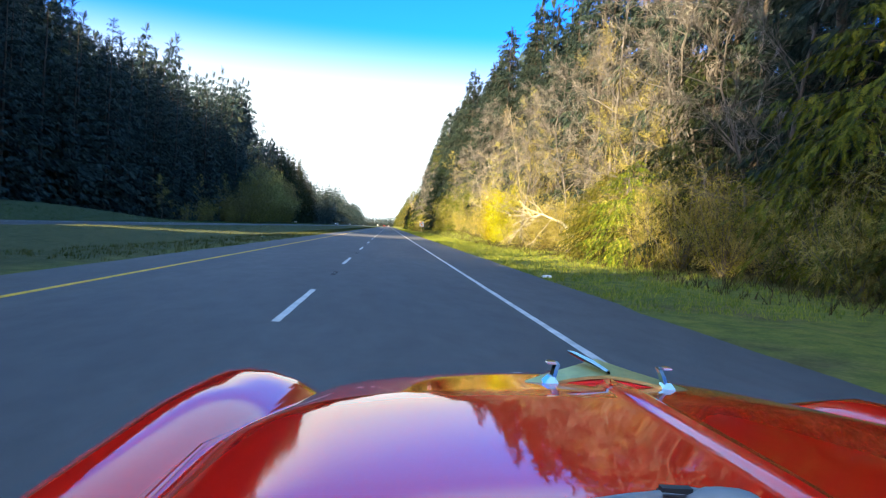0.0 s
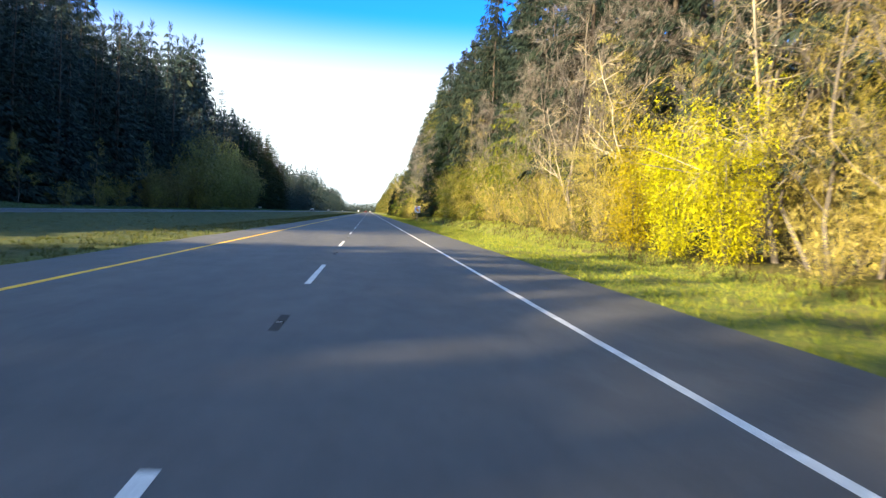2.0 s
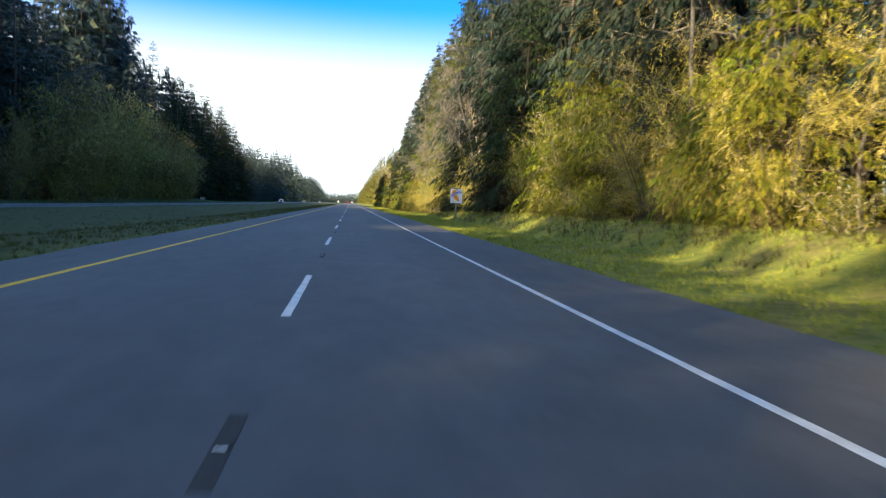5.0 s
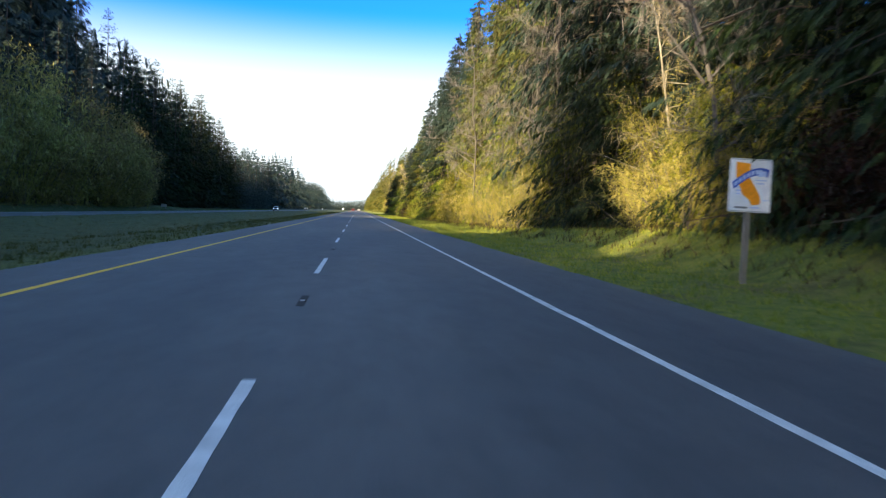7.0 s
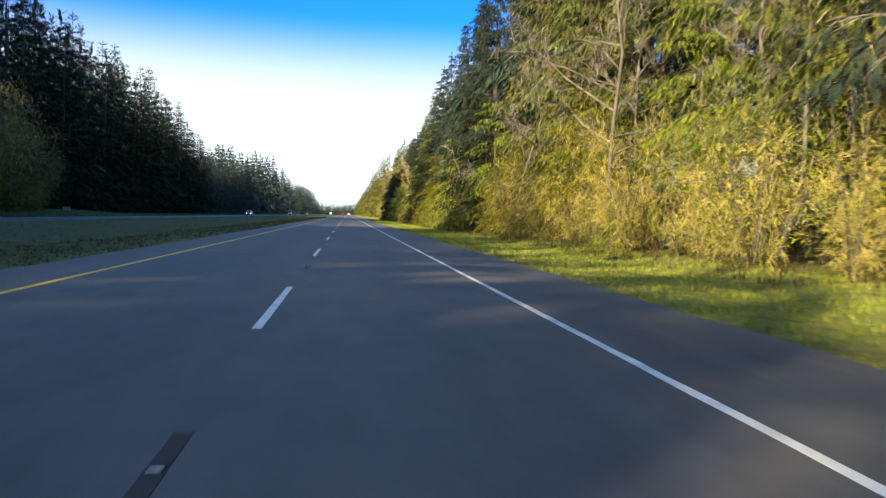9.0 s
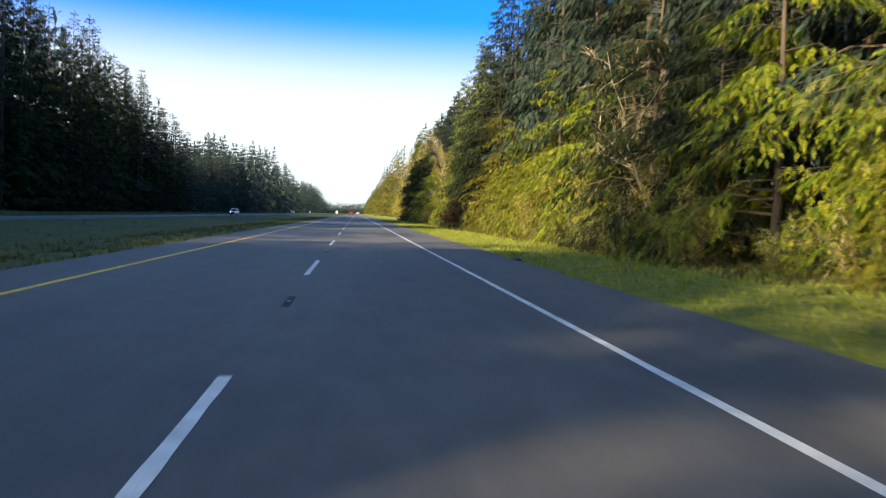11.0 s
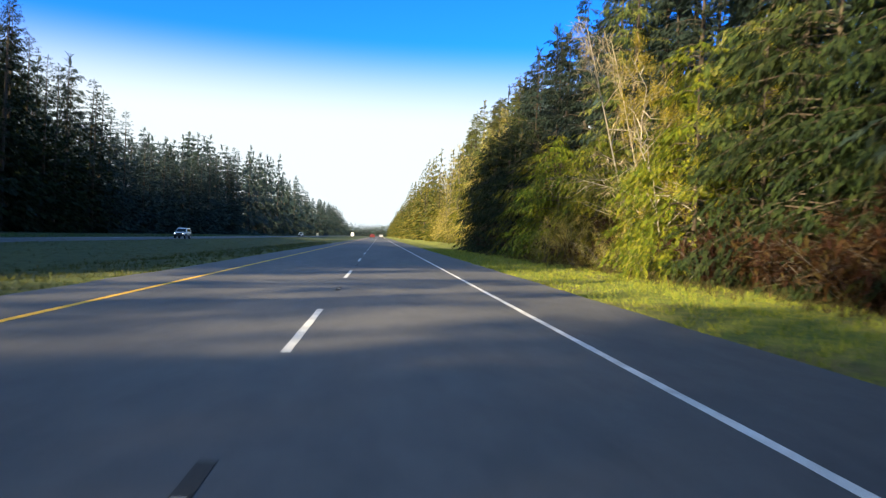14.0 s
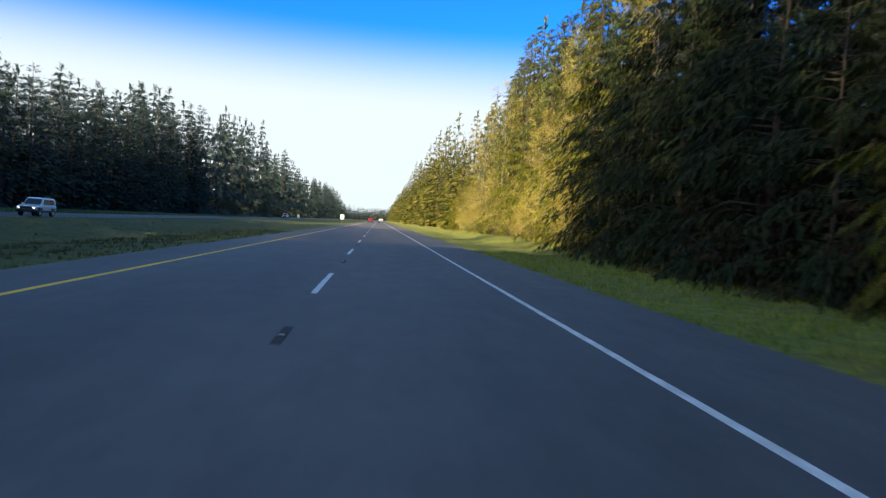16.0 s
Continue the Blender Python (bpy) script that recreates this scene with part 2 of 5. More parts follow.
def ground_material():
    m, n, l, p = material("meadow_ground")
    big = noise_node(n, l, 0.25, 6, 0.6)
    mid = noise_node(n, l, 1.7, 5, 0.65)
    fine = noise_node(n, l, 22, 4, 0.75)
    green = ramp(n, [(0.25, (0.06, 0.09, 0.024)), (0.5, (0.15, 0.172, 0.032)), (0.75, (0.24, 0.225, 0.042))])
    l.new(mid.outputs["Fac"], green.inputs["Fac"])
    dry = ramp(n, [(0.3, (0.085, 0.075, 0.028)), (0.7, (0.16, 0.13, 0.06))])
    l.new(mid.outputs["Fac"], dry.inputs["Fac"])
    f = ramp(n, [(0.48, (0, 0, 0)), (0.66, (0.8, 0.8, 0.8))])
    l.new(big.outputs["Fac"], f.inputs["Fac"])
    c = blend(n, l, "MIX", f.outputs["Color"], green.outputs["Color"], dry.outputs["Color"])
    tc = n.new("ShaderNodeTexCoord")            # the mown median is drier and duller than the verge
    sx = n.new("ShaderNodeSeparateXYZ")
    l.new(tc.outputs["Object"], sx.inputs["Vector"])
    mr = n.new("ShaderNodeMapRange")
    mr.inputs["From Min"].default_value, mr.inputs["From Max"].default_value = -4.0, -7.0
    l.new(sx.outputs["X"], mr.inputs["Value"])
    dull = ramp(n, [(0.3, (0.038, 0.052, 0.019)), (0.5, (0.06, 0.074, 0.026)), (0.72, (0.09, 0.094, 0.04))])
    l.new(mid.outputs["Fac"], dull.inputs["Fac"])
    c = blend(n, l, "MIX", mr.outputs["Result"], c, dull.outputs["Color"])
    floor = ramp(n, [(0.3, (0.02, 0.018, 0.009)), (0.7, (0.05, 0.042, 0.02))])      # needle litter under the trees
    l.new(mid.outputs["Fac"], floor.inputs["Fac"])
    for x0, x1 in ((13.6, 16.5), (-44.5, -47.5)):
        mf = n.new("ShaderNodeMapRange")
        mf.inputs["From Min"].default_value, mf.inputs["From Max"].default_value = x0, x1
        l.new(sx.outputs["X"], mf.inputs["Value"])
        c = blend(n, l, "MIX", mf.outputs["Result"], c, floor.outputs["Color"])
    g = ramp(n, [(0.3, (0.55, 0.55, 0.55)), (0.7, (1.35, 1.35, 1.35))])
    l.new(fine.outputs["Fac"], g.inputs["Fac"])
    l.new(blend(n, l, "MULTIPLY", 1.0, c, g.outputs["Color"]), p.inputs["Base Color"])
    p.inputs["Roughness"].default_value = 0.95
    p.inputs["Specular IOR Level"].default_value = 0.15
    b = n.new("ShaderNodeBump")
    b.inputs["Strength"].default_value = 0.8
    b.inputs["Distance"].default_value = 0.08
    l.new(fine.outputs["Fac"], b.inputs["Height"])
    l.new(b.outputs["Normal"], p.inputs["Normal"])
    return m


GROUND = ground_material()


# ---- mesh helpers ----
def mesh_from(name, verts, faces, mats, smooth=False, index=None):
    me = bpy.data.meshes.new(name)
    me.from_pydata([tuple(v) for v in verts], [], faces)
    for mt in mats:
        me.materials.append(mt)
    if index is not None:
        me.polygons.foreach_set("material_index", index)
    if smooth:
        me.polygons.foreach_set("use_smooth", [True] * len(me.polygons))
    me.update()
    return me


def part(name, bm, mat, parent=None, label="", smooth=False):
    me = bpy.data.meshes.new(name)
    bm.to_mesh(me)
    bm.free()
    me.materials.append(mat)
    if smooth:
        me.polygons.foreach_set("use_smooth", [True] * len(me.polygons))
    ob = new(name, me)
    ob.parent = parent
    if label:
        ob["label"] = label
    return ob


def box(bm, x0, x1, y0, y1, z0, z1, bevel=0.0):
    made = bmesh.ops.create_cube(bm, size=1.0)["verts"]
    for v in made:
        v.co = Vector(((x0 + x1) / 2 + v.co.x * (x1 - x0), (y0 + y1) / 2 + v.co.y * (y1 - y0), (z0 + z1) / 2 + v.co.z * (z1 - z0)))
    if bevel:
        edges = list({e for v in made for e in v.link_edges})
        bmesh.ops.bevel(bm, geom=edges, offset=bevel, segments=2, affect="EDGES")
    return bm


def unwrap(me):
    """Lay every spray's length along u and its width along v."""
    lay = me.uv_layers.new(name="spray")
    lay.uv.foreach_set("vector", np.tile([0.0, 0.5, 0.45, 0.0, 1.0, 0.5, 0.45, 1.0], len(me.polygons)).astype(np.float32))


class Bag:
    """Collects tubes and sprays for one mesh."""

    def __init__(self, seed):
        self.v, self.f, self.n = [], [], 0
        self.sprays = True                      # nothing but kites so far
        self.rng = np.random.default_rng(seed)

    def tube(self, pts, radii, sides=5):
        self.sprays = False
        pts = np.asarray(pts, float)
        d = np.gradient(pts, axis=0)
        d /= np.linalg.norm(d, axis=1)[:, None] + 1e-9
        ref = np.where(np.abs(d[:, 2:3]) > 0.9, np.array([[1.0, 0, 0]]), np.array([[0, 0, 1.0]]))
        a = np.cross(d, ref)
        a /= np.linalg.norm(a, axis=1)[:, None] + 1e-9
        b = np.cross(d, a)
        ang = np.arange(sides) * tau / sides
        ring = (np.cos(ang)[None, :, None] * a[:, None] + np.sin(ang)[None, :, None] * b[:, None]) * np.asarray(radii)[:, None, None] + pts[:, None]
        self.v.append(ring.reshape(-1, 3))
        k = self.n
        for i in range(len(pts) - 1):
            for j in range(sides):
                q = (j + 1) % sides
                self.f.append((k + i * sides + j, k + i * sides + q, k + (i + 1) * sides + q, k + (i + 1) * sides + j))
        self.n += len(pts) * sides

    def kites(self, base, way, length, width, sag=0.15, wild=0.45):
        """Narrow four-cornered sprays from base along way."""
        base, way = np.asarray(base, float), np.asarray(way, float)
        m = len(base)
        way = way / (np.linalg.norm(way, axis=1)[:, None] + 1e-9)
        up = np.array([[0, 0, 1.0]]) + self.rng.normal(0, wild, (m, 3))
        side = np.cross(way, up)
        side /= np.linalg.norm(side, axis=1)[:, None] + 1e-9
        length = np.broadcast_to(length, (m,))[:, None]
        width = np.broadcast_to(width, (m,))[:, None]
        mid = base + way * length * 0.45
        tip = base + way * length
        tip[:, 2] -= sag * length[:, 0]
        v = np.stack([base, mid + side * width / 2, tip, mid - side * width / 2], 1).reshape(-1, 3)
        self.v.append(v)
        k = self.n
        self.f.extend((k + 4 * i, k + 4 * i + 1, k + 4 * i + 2, k + 4 * i + 3) for i in range(m))
        self.n += 4 * m

    def mesh(self, name, mats, smooth=False):
        me = mesh_from(name, np.concatenate(self.v), self.f, mats, smooth)
        if self.sprays:
            unwrap(me)
        return me


# ---- plants ----
STUFF = {"branchwork", "twigwork", "stemwork", "crown"}


def thing_at(name, parts, m, label, category, group):
    e = new(name)
    for pname, me in parts:
        o = new(pname, me)
        o.parent = e
        if pname in STUFF:
            o["kind"] = "stuff"
    e.matrix_basis = m
    return tagged(e, label, category, group)


def conifer(seed, h, r, base, whorls, per, sprays, size, leaf, hang=0.35, crown_pow=0.75, bare=0.0, limbs=True, wide=0.55, full=False):
    """A spruce: tapered trunk with limbs, and a crown of needle sprays on drooping branches."""
    wood, arms, crown = Bag(seed), Bag(seed + 250), Bag(seed + 500)
    g = wood.rng
    zs = np.linspace(0, h, 7)
    bend = np.cumsum(g.normal(0, 0.05, (7, 2)), axis=0) * (h / 25)
    bend[0] = 0
    axis = np.c_[bend, zs]
    wood.tube(axis, np.linspace(0.010 * h + 0.06, 0.015, 7), 6)
    bases, ways, lens, wids = [], [], [], []
    for i in range(whorls):
        u = (i + g.uniform(-0.4, 0.4)) / whorls
        z = base + (h - base) * max(0.0, u) ** 0.92
        t = min(1, z / h)
        c = np.array([np.interp(z, zs, axis[:, 0]), np.interp(z, zs, axis[:, 1])])
        gap = g.random()
        for j in range(per):
            az = (j + g.uniform(-0.5, 0.5)) * tau / per + i * 2.4
            if g.random() < bare or (cos(az) > 0.25 and not full and g.random() < 0.6):
                continue
            ln = r * (1 - t) ** crown_pow * g.uniform(0.62, 1.12) * (0.82 + 0.3 * gap) + 0.25
            if z < h * 0.1:
                ln *= 0.85
            s = np.array([0.0, 0.35, 0.7, 1.0])
            rise = g.uniform(-0.05, 0.22) + 0.25 * t
            drop = hang * g.uniform(0.7, 1.3) * (1 - 0.7 * t)
            px = c[0] + cos(az) * ln * s
            py = c[1] + sin(az) * ln * s
            pz = z + ln * (rise * s - drop * s ** 2 + 0.12 * s ** 3)
            if limbs and ln > 1.2:
                arms.tube(np.c_[px, py, pz][[0, 2]], [0.010 * ln + 0.008, 0.006], 3)
            m = max(3, int(sprays * (0.35 + ln / r)))
            q = g.uniform(0.1, 1.0, m) ** 0.7
            bx, by, bz = np.interp(q, s, px), np.interp(q, s, py), np.interp(q, s, pz)
            off = np.where(g.random(m) < 0.5, 1, -1) * g.uniform(0.1, 1.1, m)
            wy = np.c_[np.cos(az + off), np.sin(az + off), g.uniform(-0.55, 0.12, m) - hang * g.random(m)]
            low = bz > 0.12
            bases.append(np.c_[bx, by, bz + g.normal(0, 0.05, m)][low])
            ways.append(wy[low])
            ll = size * g.uniform(0.6, 1.35, m) * (0.3 + 0.7 * (1 - t))
            lens.append(ll[low])
            wids.append((ll * wide * g.uniform(0.75, 1.25, m))[low])
    k = 12
    bases.append(np.c_[g.normal(axis[-1, 0], 0.05, k), g.normal(axis[-1, 1], 0.05, k), h - 0.1 - g.random(k) * 1.6])
    ways.append(np.c_[g.normal(0, 0.35, (k, 2)), g.uniform(0.5, 1.2, k)])
    lens.append(np.full(k, size * 0.5))
    wids.append(np.full(k, size * 0.16))
    crown.kites(np.concatenate(bases), np.concatenate(ways), np.concatenate(lens), np.concatenate(wids), 0.2)
    parts = [("trunk", wood.mesh("spruce_trunk", [SPRUCE_BARK], True)), ("crown", crown.mesh("spruce_crown", [leaf]))]
    if limbs:
        parts.append(("branchwork", arms.mesh("spruce_limbs", [SPRUCE_BARK])))
    return parts


def hemlock(seed, h, r, base, boughs, leaf, size=0.34, droop=0.6, crown_pow=0.7, lets=13, sprays=6, wide=0.4):
    """A conifer of layered boughs: each a drooping limb with flat side branchlets and small hanging sprays; gaps between the boughs."""
    wood, arms, crown = Bag(seed), Bag(seed + 250), Bag(seed + 500)
    g = wood.rng
    zs = np.linspace(0, h, 7)
    bend = np.cumsum(g.normal(0, 0.06, (7, 2)), axis=0) * (h / 20)
    bend[0] = 0
    axis = np.c_[bend, zs]
    wood.tube(axis, np.linspace(0.010 * h + 0.05, 0.012, 7), 6)
    bases, ways, lens = [], [], []
    s = np.linspace(0, 1, 6)
    for i in range(boughs):
        u = (i + g.uniform(0, 1)) / boughs
        z = base + (h - base - 0.3) * u ** 0.95
        t = z / h
        az = g.uniform(0.35 * pi, 1.65 * pi) if g.random() < 0.8 else g.uniform(-0.35 * pi, 0.35 * pi)
        ln = r * (1.02 - t) ** crown_pow * g.uniform(0.6, 1.12) + 0.3
        d = droop * g.uniform(0.6, 1.35) * (1 - 0.55 * t)
        c = np.array([np.interp(z, zs, axis[:, 0]), np.interp(z, zs, axis[:, 1]), z])
        fwd = np.array([cos(az), sin(az), 0.0])
        side = np.array([-sin(az), cos(az), 0.0])
        pts = c + fwd * (ln * s)[:, None] + np.outer(ln * (0.25 * s - d * s ** 2.1), [0, 0, 1.0]) + side * (g.normal(0, 0.12) * ln * s ** 2)[:, None]
        if pts[-1, 2] < 0.15:
            pts[:, 2] += (0.15 - pts[-1, 2]) * s ** 2
        arms.tube(pts[[0, 2, 5]], [0.009 * ln + 0.008, 0.006 * ln + 0.005, 0.004], 3)
        k = max(6, int(lets * (0.45 + 0.75 * ln / r)))
        q = np.linspace(0.26, 1.0, k) + g.normal(0, 0.02, k)
        b0 = np.stack([np.interp(q, s, pts[:, j]) for j in range(3)], 1)
        sgn = np.where(np.arange(k) % 2, 1.0, -1.0)
        dirs = fwd * g.uniform(0.5, 1.0, k)[:, None] + side * (sgn * g.uniform(0.55, 1.0, k))[:, None] + np.outer(-g.uniform(0.15, 0.8, k) - d * 0.6 * q, [0, 0, 1.0])
        dirs[-1] = fwd + [0, 0, -d]
        bl = (0.3 * ln * (1.05 - 0.62 * q) + 0.16) * g.uniform(0.7, 1.2, k)
        e = np.repeat(np.arange(k), sprays)
        f = np.tile(np.linspace(0.1, 0.95, sprays), k) + g.normal(0, 0.04, k * sprays)
        p = b0[e] + dirs[e] * (bl[e] * f)[:, None]
        p[:, 2] -= 0.22 * bl[e] * f ** 2
        w = dirs[e] + side * g.normal(0, 0.55, len(e))[:, None] + fwd * g.normal(0.1, 0.3, len(e))[:, None]
        w[:, 2] -= g.uniform(0.1, 0.95, len(e))
        low = p[:, 2] > 0.1
        bases.append(p[low])
        ways.append(w[low])
        lens.append((size * g.uniform(0.65, 1.3, len(e)) * (0.55 + 0.45 * min(1.0, ln / r * 1.4)))[low])
    k = 14
    bases.append(np.c_[g.normal(axis[-1, 0], 0.05, k), g.normal(axis[-1, 1], 0.05, k), h - 0.05 - g.random(k) * 1.3])
    ways.append(np.c_[g.normal(0, 0.5, (k, 2)), g.uniform(0.3, 1.1, k)])
    lens.append(np.full(k, size))
    ll = np.concatenate(lens)
    crown.kites(np.concatenate(bases), np.concatenate(ways), ll, ll * wide * g.uniform(0.75, 1.25, len(ll)), 0.22, 0.3)
    return [("trunk", wood.mesh("hemlock_trunk", [SPRUCE_BARK], True)), ("crown", crown.mesh("hemlock_crown", [leaf])), ("branchwork", arms.mesh("hemlock_limbs", [SPRUCE_BARK]))]


def alder(seed, h, spread, leaf, leaves, twigs=7, bark=None, leafsize=0.2, lean=0.0, twig=None, stout=0.0085, crook=0.14):
    """A bare or budding broadleaf tree: pale trunk, forking limbs, fine twigs and small leaves."""
    wood, arms, fine, crown = Bag(seed), Bag(seed + 150), Bag(seed + 300), Bag(seed + 700)
    g = wood.rng
    zs = np.linspace(0, h, 8)
    axis = np.c_[np.cumsum(g.normal(0, crook, 8)) + lean * zs, np.cumsum(g.normal(0, crook, 8)), zs]
    axis[0, :2] = 0
    wood.tube(axis, stout * h * (1.04 - zs / h) ** 0.8 + 0.01, 6)
    ends = []
    nb = int(h * 1.5)
    for i in range(nb):
        t = 0.16 + 0.82 * (i + g.random()) / nb
        p0 = np.array([np.interp(t * h, zs, axis[:, k]) for k in range(3)])
        az, el = g.uniform(0, tau), g.uniform(0.1, 0.9)
        ln = spread * (1.08 - t) ** 0.55 * g.uniform(0.55, 1.1)
        d = np.array([cos(az) * cos(el), sin(az) * cos(el), sin(el)])
        s = np.array([0, 0.4, 1.0])
        pts = p0 + d * ln * s[:, None] + np.cumsum(g.normal(0, 0.08 * ln, (3, 3)), axis=0) * (s > 0)[:, None]
        arms.tube(pts, (0.010 * ln + 0.010) * (1.1 - s), 3)
        for _ in range(5):
            q = g.uniform(0.2, 1.0)
            b0 = np.array([np.interp(q, s, pts[:, k]) for k in range(3)])
            d2 = d + g.normal(0, 0.6, 3)
            d2 /= np.linalg.norm(d2)
            l2 = ln * g.uniform(0.25, 0.55)
            arms.kites([b0], [d2], l2, 0.045, 0.05)
            for q2 in g.uniform(0.1, 0.9, twigs):
                ends.append((b0 + d2 * l2 * q2, d2))
    e = np.array([x[0] for x in ends])
    d = np.array([x[1] for x in ends]) + g.normal(0, 0.65, (len(ends), 3))
    fine.kites(e, d, g.uniform(0.35, 1.1, len(e)), 0.019, 0.1)
    parts = [("trunk", wood.mesh("alder_trunk", [bark or ALDER_BARK], True)), ("branchwork", arms.mesh("alder_limbs", [bark or ALDER_BARK])), ("twigwork", fine.mesh("alder_twigs", [twig or TWIG]))]
    if leaves:
        pick = g.integers(0, len(e), leaves)
        dn = d / np.linalg.norm(d, axis=1)[:, None]
        b = e[pick] + dn[pick] * g.uniform(0.0, 0.8, leaves)[:, None] + g.normal(0, 0.12, (leaves, 3))
        ll = leafsize * g.uniform(0.6, 1.5, leaves)
        crown.kites(b, g.normal(0, 1, (leaves, 3)) + np.array([0, 0, -0.3]), ll, ll * 0.3, 0.1)
        parts.append(("crown", crown.mesh("alder_crown", [leaf])))
    return parts


def bush(seed, h, r, leaf, leaves, leafsize=0.24, upright=False, twig_share=0.35, twig=None):
    """A roadside shrub: arching stems from the base, twigs and many small leaves."""
    wood, fine, crown = Bag(seed), Bag(seed + 300), Bag(seed + 700)
    g = wood.rng
    ends = []
    for i in range(18):
        az = g.uniform(0, tau)
        rr = r * g.uniform(0.15, 1.0)
        hh = h * g.uniform(0.55, 1.05) * (1.0 - 0.35 * (rr / r) ** 2)
        s = np.linspace(0, 1, 4)
        out = rr * (s ** 1.3 if upright else s ** 0.8)
        pts = np.c_[cos(az) * out + g.normal(0, 0.06, 4) * s, sin(az) * out + g.normal(0, 0.06, 4) * s, hh * (s if upright else s ** 0.85 - 0.12 * s ** 4)]
        wood.tube(pts, (0.006 + 0.012 * (h / 4)) * (1.1 - s), 3)
        for _ in range(10):
            q = g.uniform(0.08, 1.0)
            b0 = np.array([np.interp(q, s, pts[:, k]) for k in range(3)])
            d2 = np.array([cos(az), sin(az), 0.3]) * 0.6 + g.normal(0, 0.7, 3)
            d2 /= np.linalg.norm(d2)
            l2 = g.uniform(0.4, 1.1) * h / 5
            for q2 in g.uniform(0, 1, 7):
                ends.append((b0 + d2 * l2 * q2, d2))
    e = np.array([x[0] for x in ends])
    d = np.array([x[1] for x in ends]) + g.normal(0, 0.6, (len(ends), 3))
    e[:, 2] = np.maximum(e[:, 2], 0.08)
    pick = g.integers(0, len(e), int(len(e) * twig_share))
    fine.kites(e[pick], d[pick] + g.normal(0, 0.35, (len(pick), 3)), g.uniform(0.3, 1.0, len(pick)) * (0.3 + h / 15), 0.016, 0.08)
    pick = g.integers(0, len(e), leaves)
    b = e[pick] + g.normal(0, 0.16 * h / 4, (leaves, 3))
    b[:, 2] = np.maximum(b[:, 2], 0.05)
    ll = leafsize * g.uniform(0.6, 1.5, leaves)
    crown.kites(b, g.normal(0, 1, (leaves, 3)) + np.array([0, 0, 0.25]), ll, ll * 0.3, 0.1)
    return [("stemwork", wood.mesh("bush_stems", [GREY_BARK], True)), ("twigwork", fine.mesh("bush_twigs", [twig or TWIG])), ("crown", crown.mesh("bush_crown", [leaf]))]


# ---- ground, roads ----
def smooth01(a, b, x):
    t = np.clip((x - a) / (b - a), 0, 1)
    return t * t * (3 - 2 * t)


def bank(y):
    """Height of the foot of the wood beside the near verge."""
    return 0.15 + 0.95 * smooth01(70, 120, y) * (1 - smooth01(200, 250, y)) - 0.25 * smooth01(250, 320, y) + 0.7 * smooth01(430, 480, y)


def far_bank(y):
    """Height of the grassy bank below the far wood."""
    return 0.2 + 1.9 * (1 - smooth01(90, 165, y)) + 0.7 * smooth01(240, 275, y) * (1 - smooth01(355, 400, y))


def land(x, y):
    """Height of the ground."""
    x, y = np.asarray(x, float), np.asarray(y, float)
    z = np.full(np.broadcast(x, y).shape, -0.07)
    right = smooth01(6.4, 9.0, x) * 0.02 + (bank(y) + 0.03) * smooth01(10.3, 13.6, x) + 0.06 * np.clip(x - 13, 0, 60) * smooth01(13, 16, x)
    left = -0.36 * smooth01(-6, -14, x) + 0.05 * smooth01(-16, -25, x) - 0.36 * smooth01(-25.5, -27.6, x)
    far = far_bank(y) * smooth01(-39.5, -45.5, x) + 0.35 * np.clip(-58 - x, 0, 40)
    wave = 0.05 * np.sin(x * 1.3 + y * 0.37) * np.sin(y * 0.61 - x * 0.4) + 0.03 * np.sin(x * 2.9 - y * 1.7)
    rough = smooth01(6.8, 8.5, x) + smooth01(-6.0, -7.5, x) * (1 - smooth01(-25.5, -26.5, x)) + smooth01(-39, -41, x)
    return z + right + left + far + wave * rough


def grid_mesh(name, xs, ys, mat):
    X, Y = np.meshgrid(xs, ys)
    v = np.c_[X.ravel(), Y.ravel(), land(X, Y).ravel()]
    nx = len(xs)
    f = [(j * nx + i, j * nx + i + 1, (j + 1) * nx + i + 1, (j + 1) * nx + i) for j in range(len(ys) - 1) for i in range(nx - 1)]
    return new(name, mesh_from(name, v, f, [mat], True))


xs = np.concatenate([[-3000, -1200, -400, -160, -90], np.arange(-60, -39, 1.5), np.arange(-39, -26, 1.6), np.arange(-26, -5, 0.8), [-4, 0, 4, 5.6], np.arange(6.2, 16, 0.5), np.arange(16, 40, 3), [60, 100, 200, 500, 1200, 3000]])
ys = np.concatenate([[-1500, -500, -200, -120], np.arange(-80, 480, 1.6), np.arange(480, 900, 6), [950, 1050, 1200, 1500, 2000, 2600, 3300, 4500]])
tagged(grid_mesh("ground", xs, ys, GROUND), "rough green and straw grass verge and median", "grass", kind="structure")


def slab(name, x0, x1, z, y0, y1, mat, wobble):
    """A paved carriageway with slightly ragged edges."""
    g = np.random.default_rng(5)
    yy = np.concatenate([np.arange(y0, 520, 2.0), np.arange(520, y1, 40.0)])
    a = x0 + g.normal(0, wobble, len(yy))
    b = x1 + g.normal(0, wobble, len(yy))
    v, f = [], []
    for i, y in enumerate(yy):
        v += [(a[i] - 0.05, y, z - 0.12), (a[i], y, z), (b[i], y, z), (b[i] + 0.05, y, z - 0.12)]
    for i in range(len(yy) - 1):
        k = 4 * i
        f += [(k + j, k + j + 1, k + j + 5, k + j + 4) for j in range(3)]
    return new(name, mesh_from(name, v, f, [mat]))


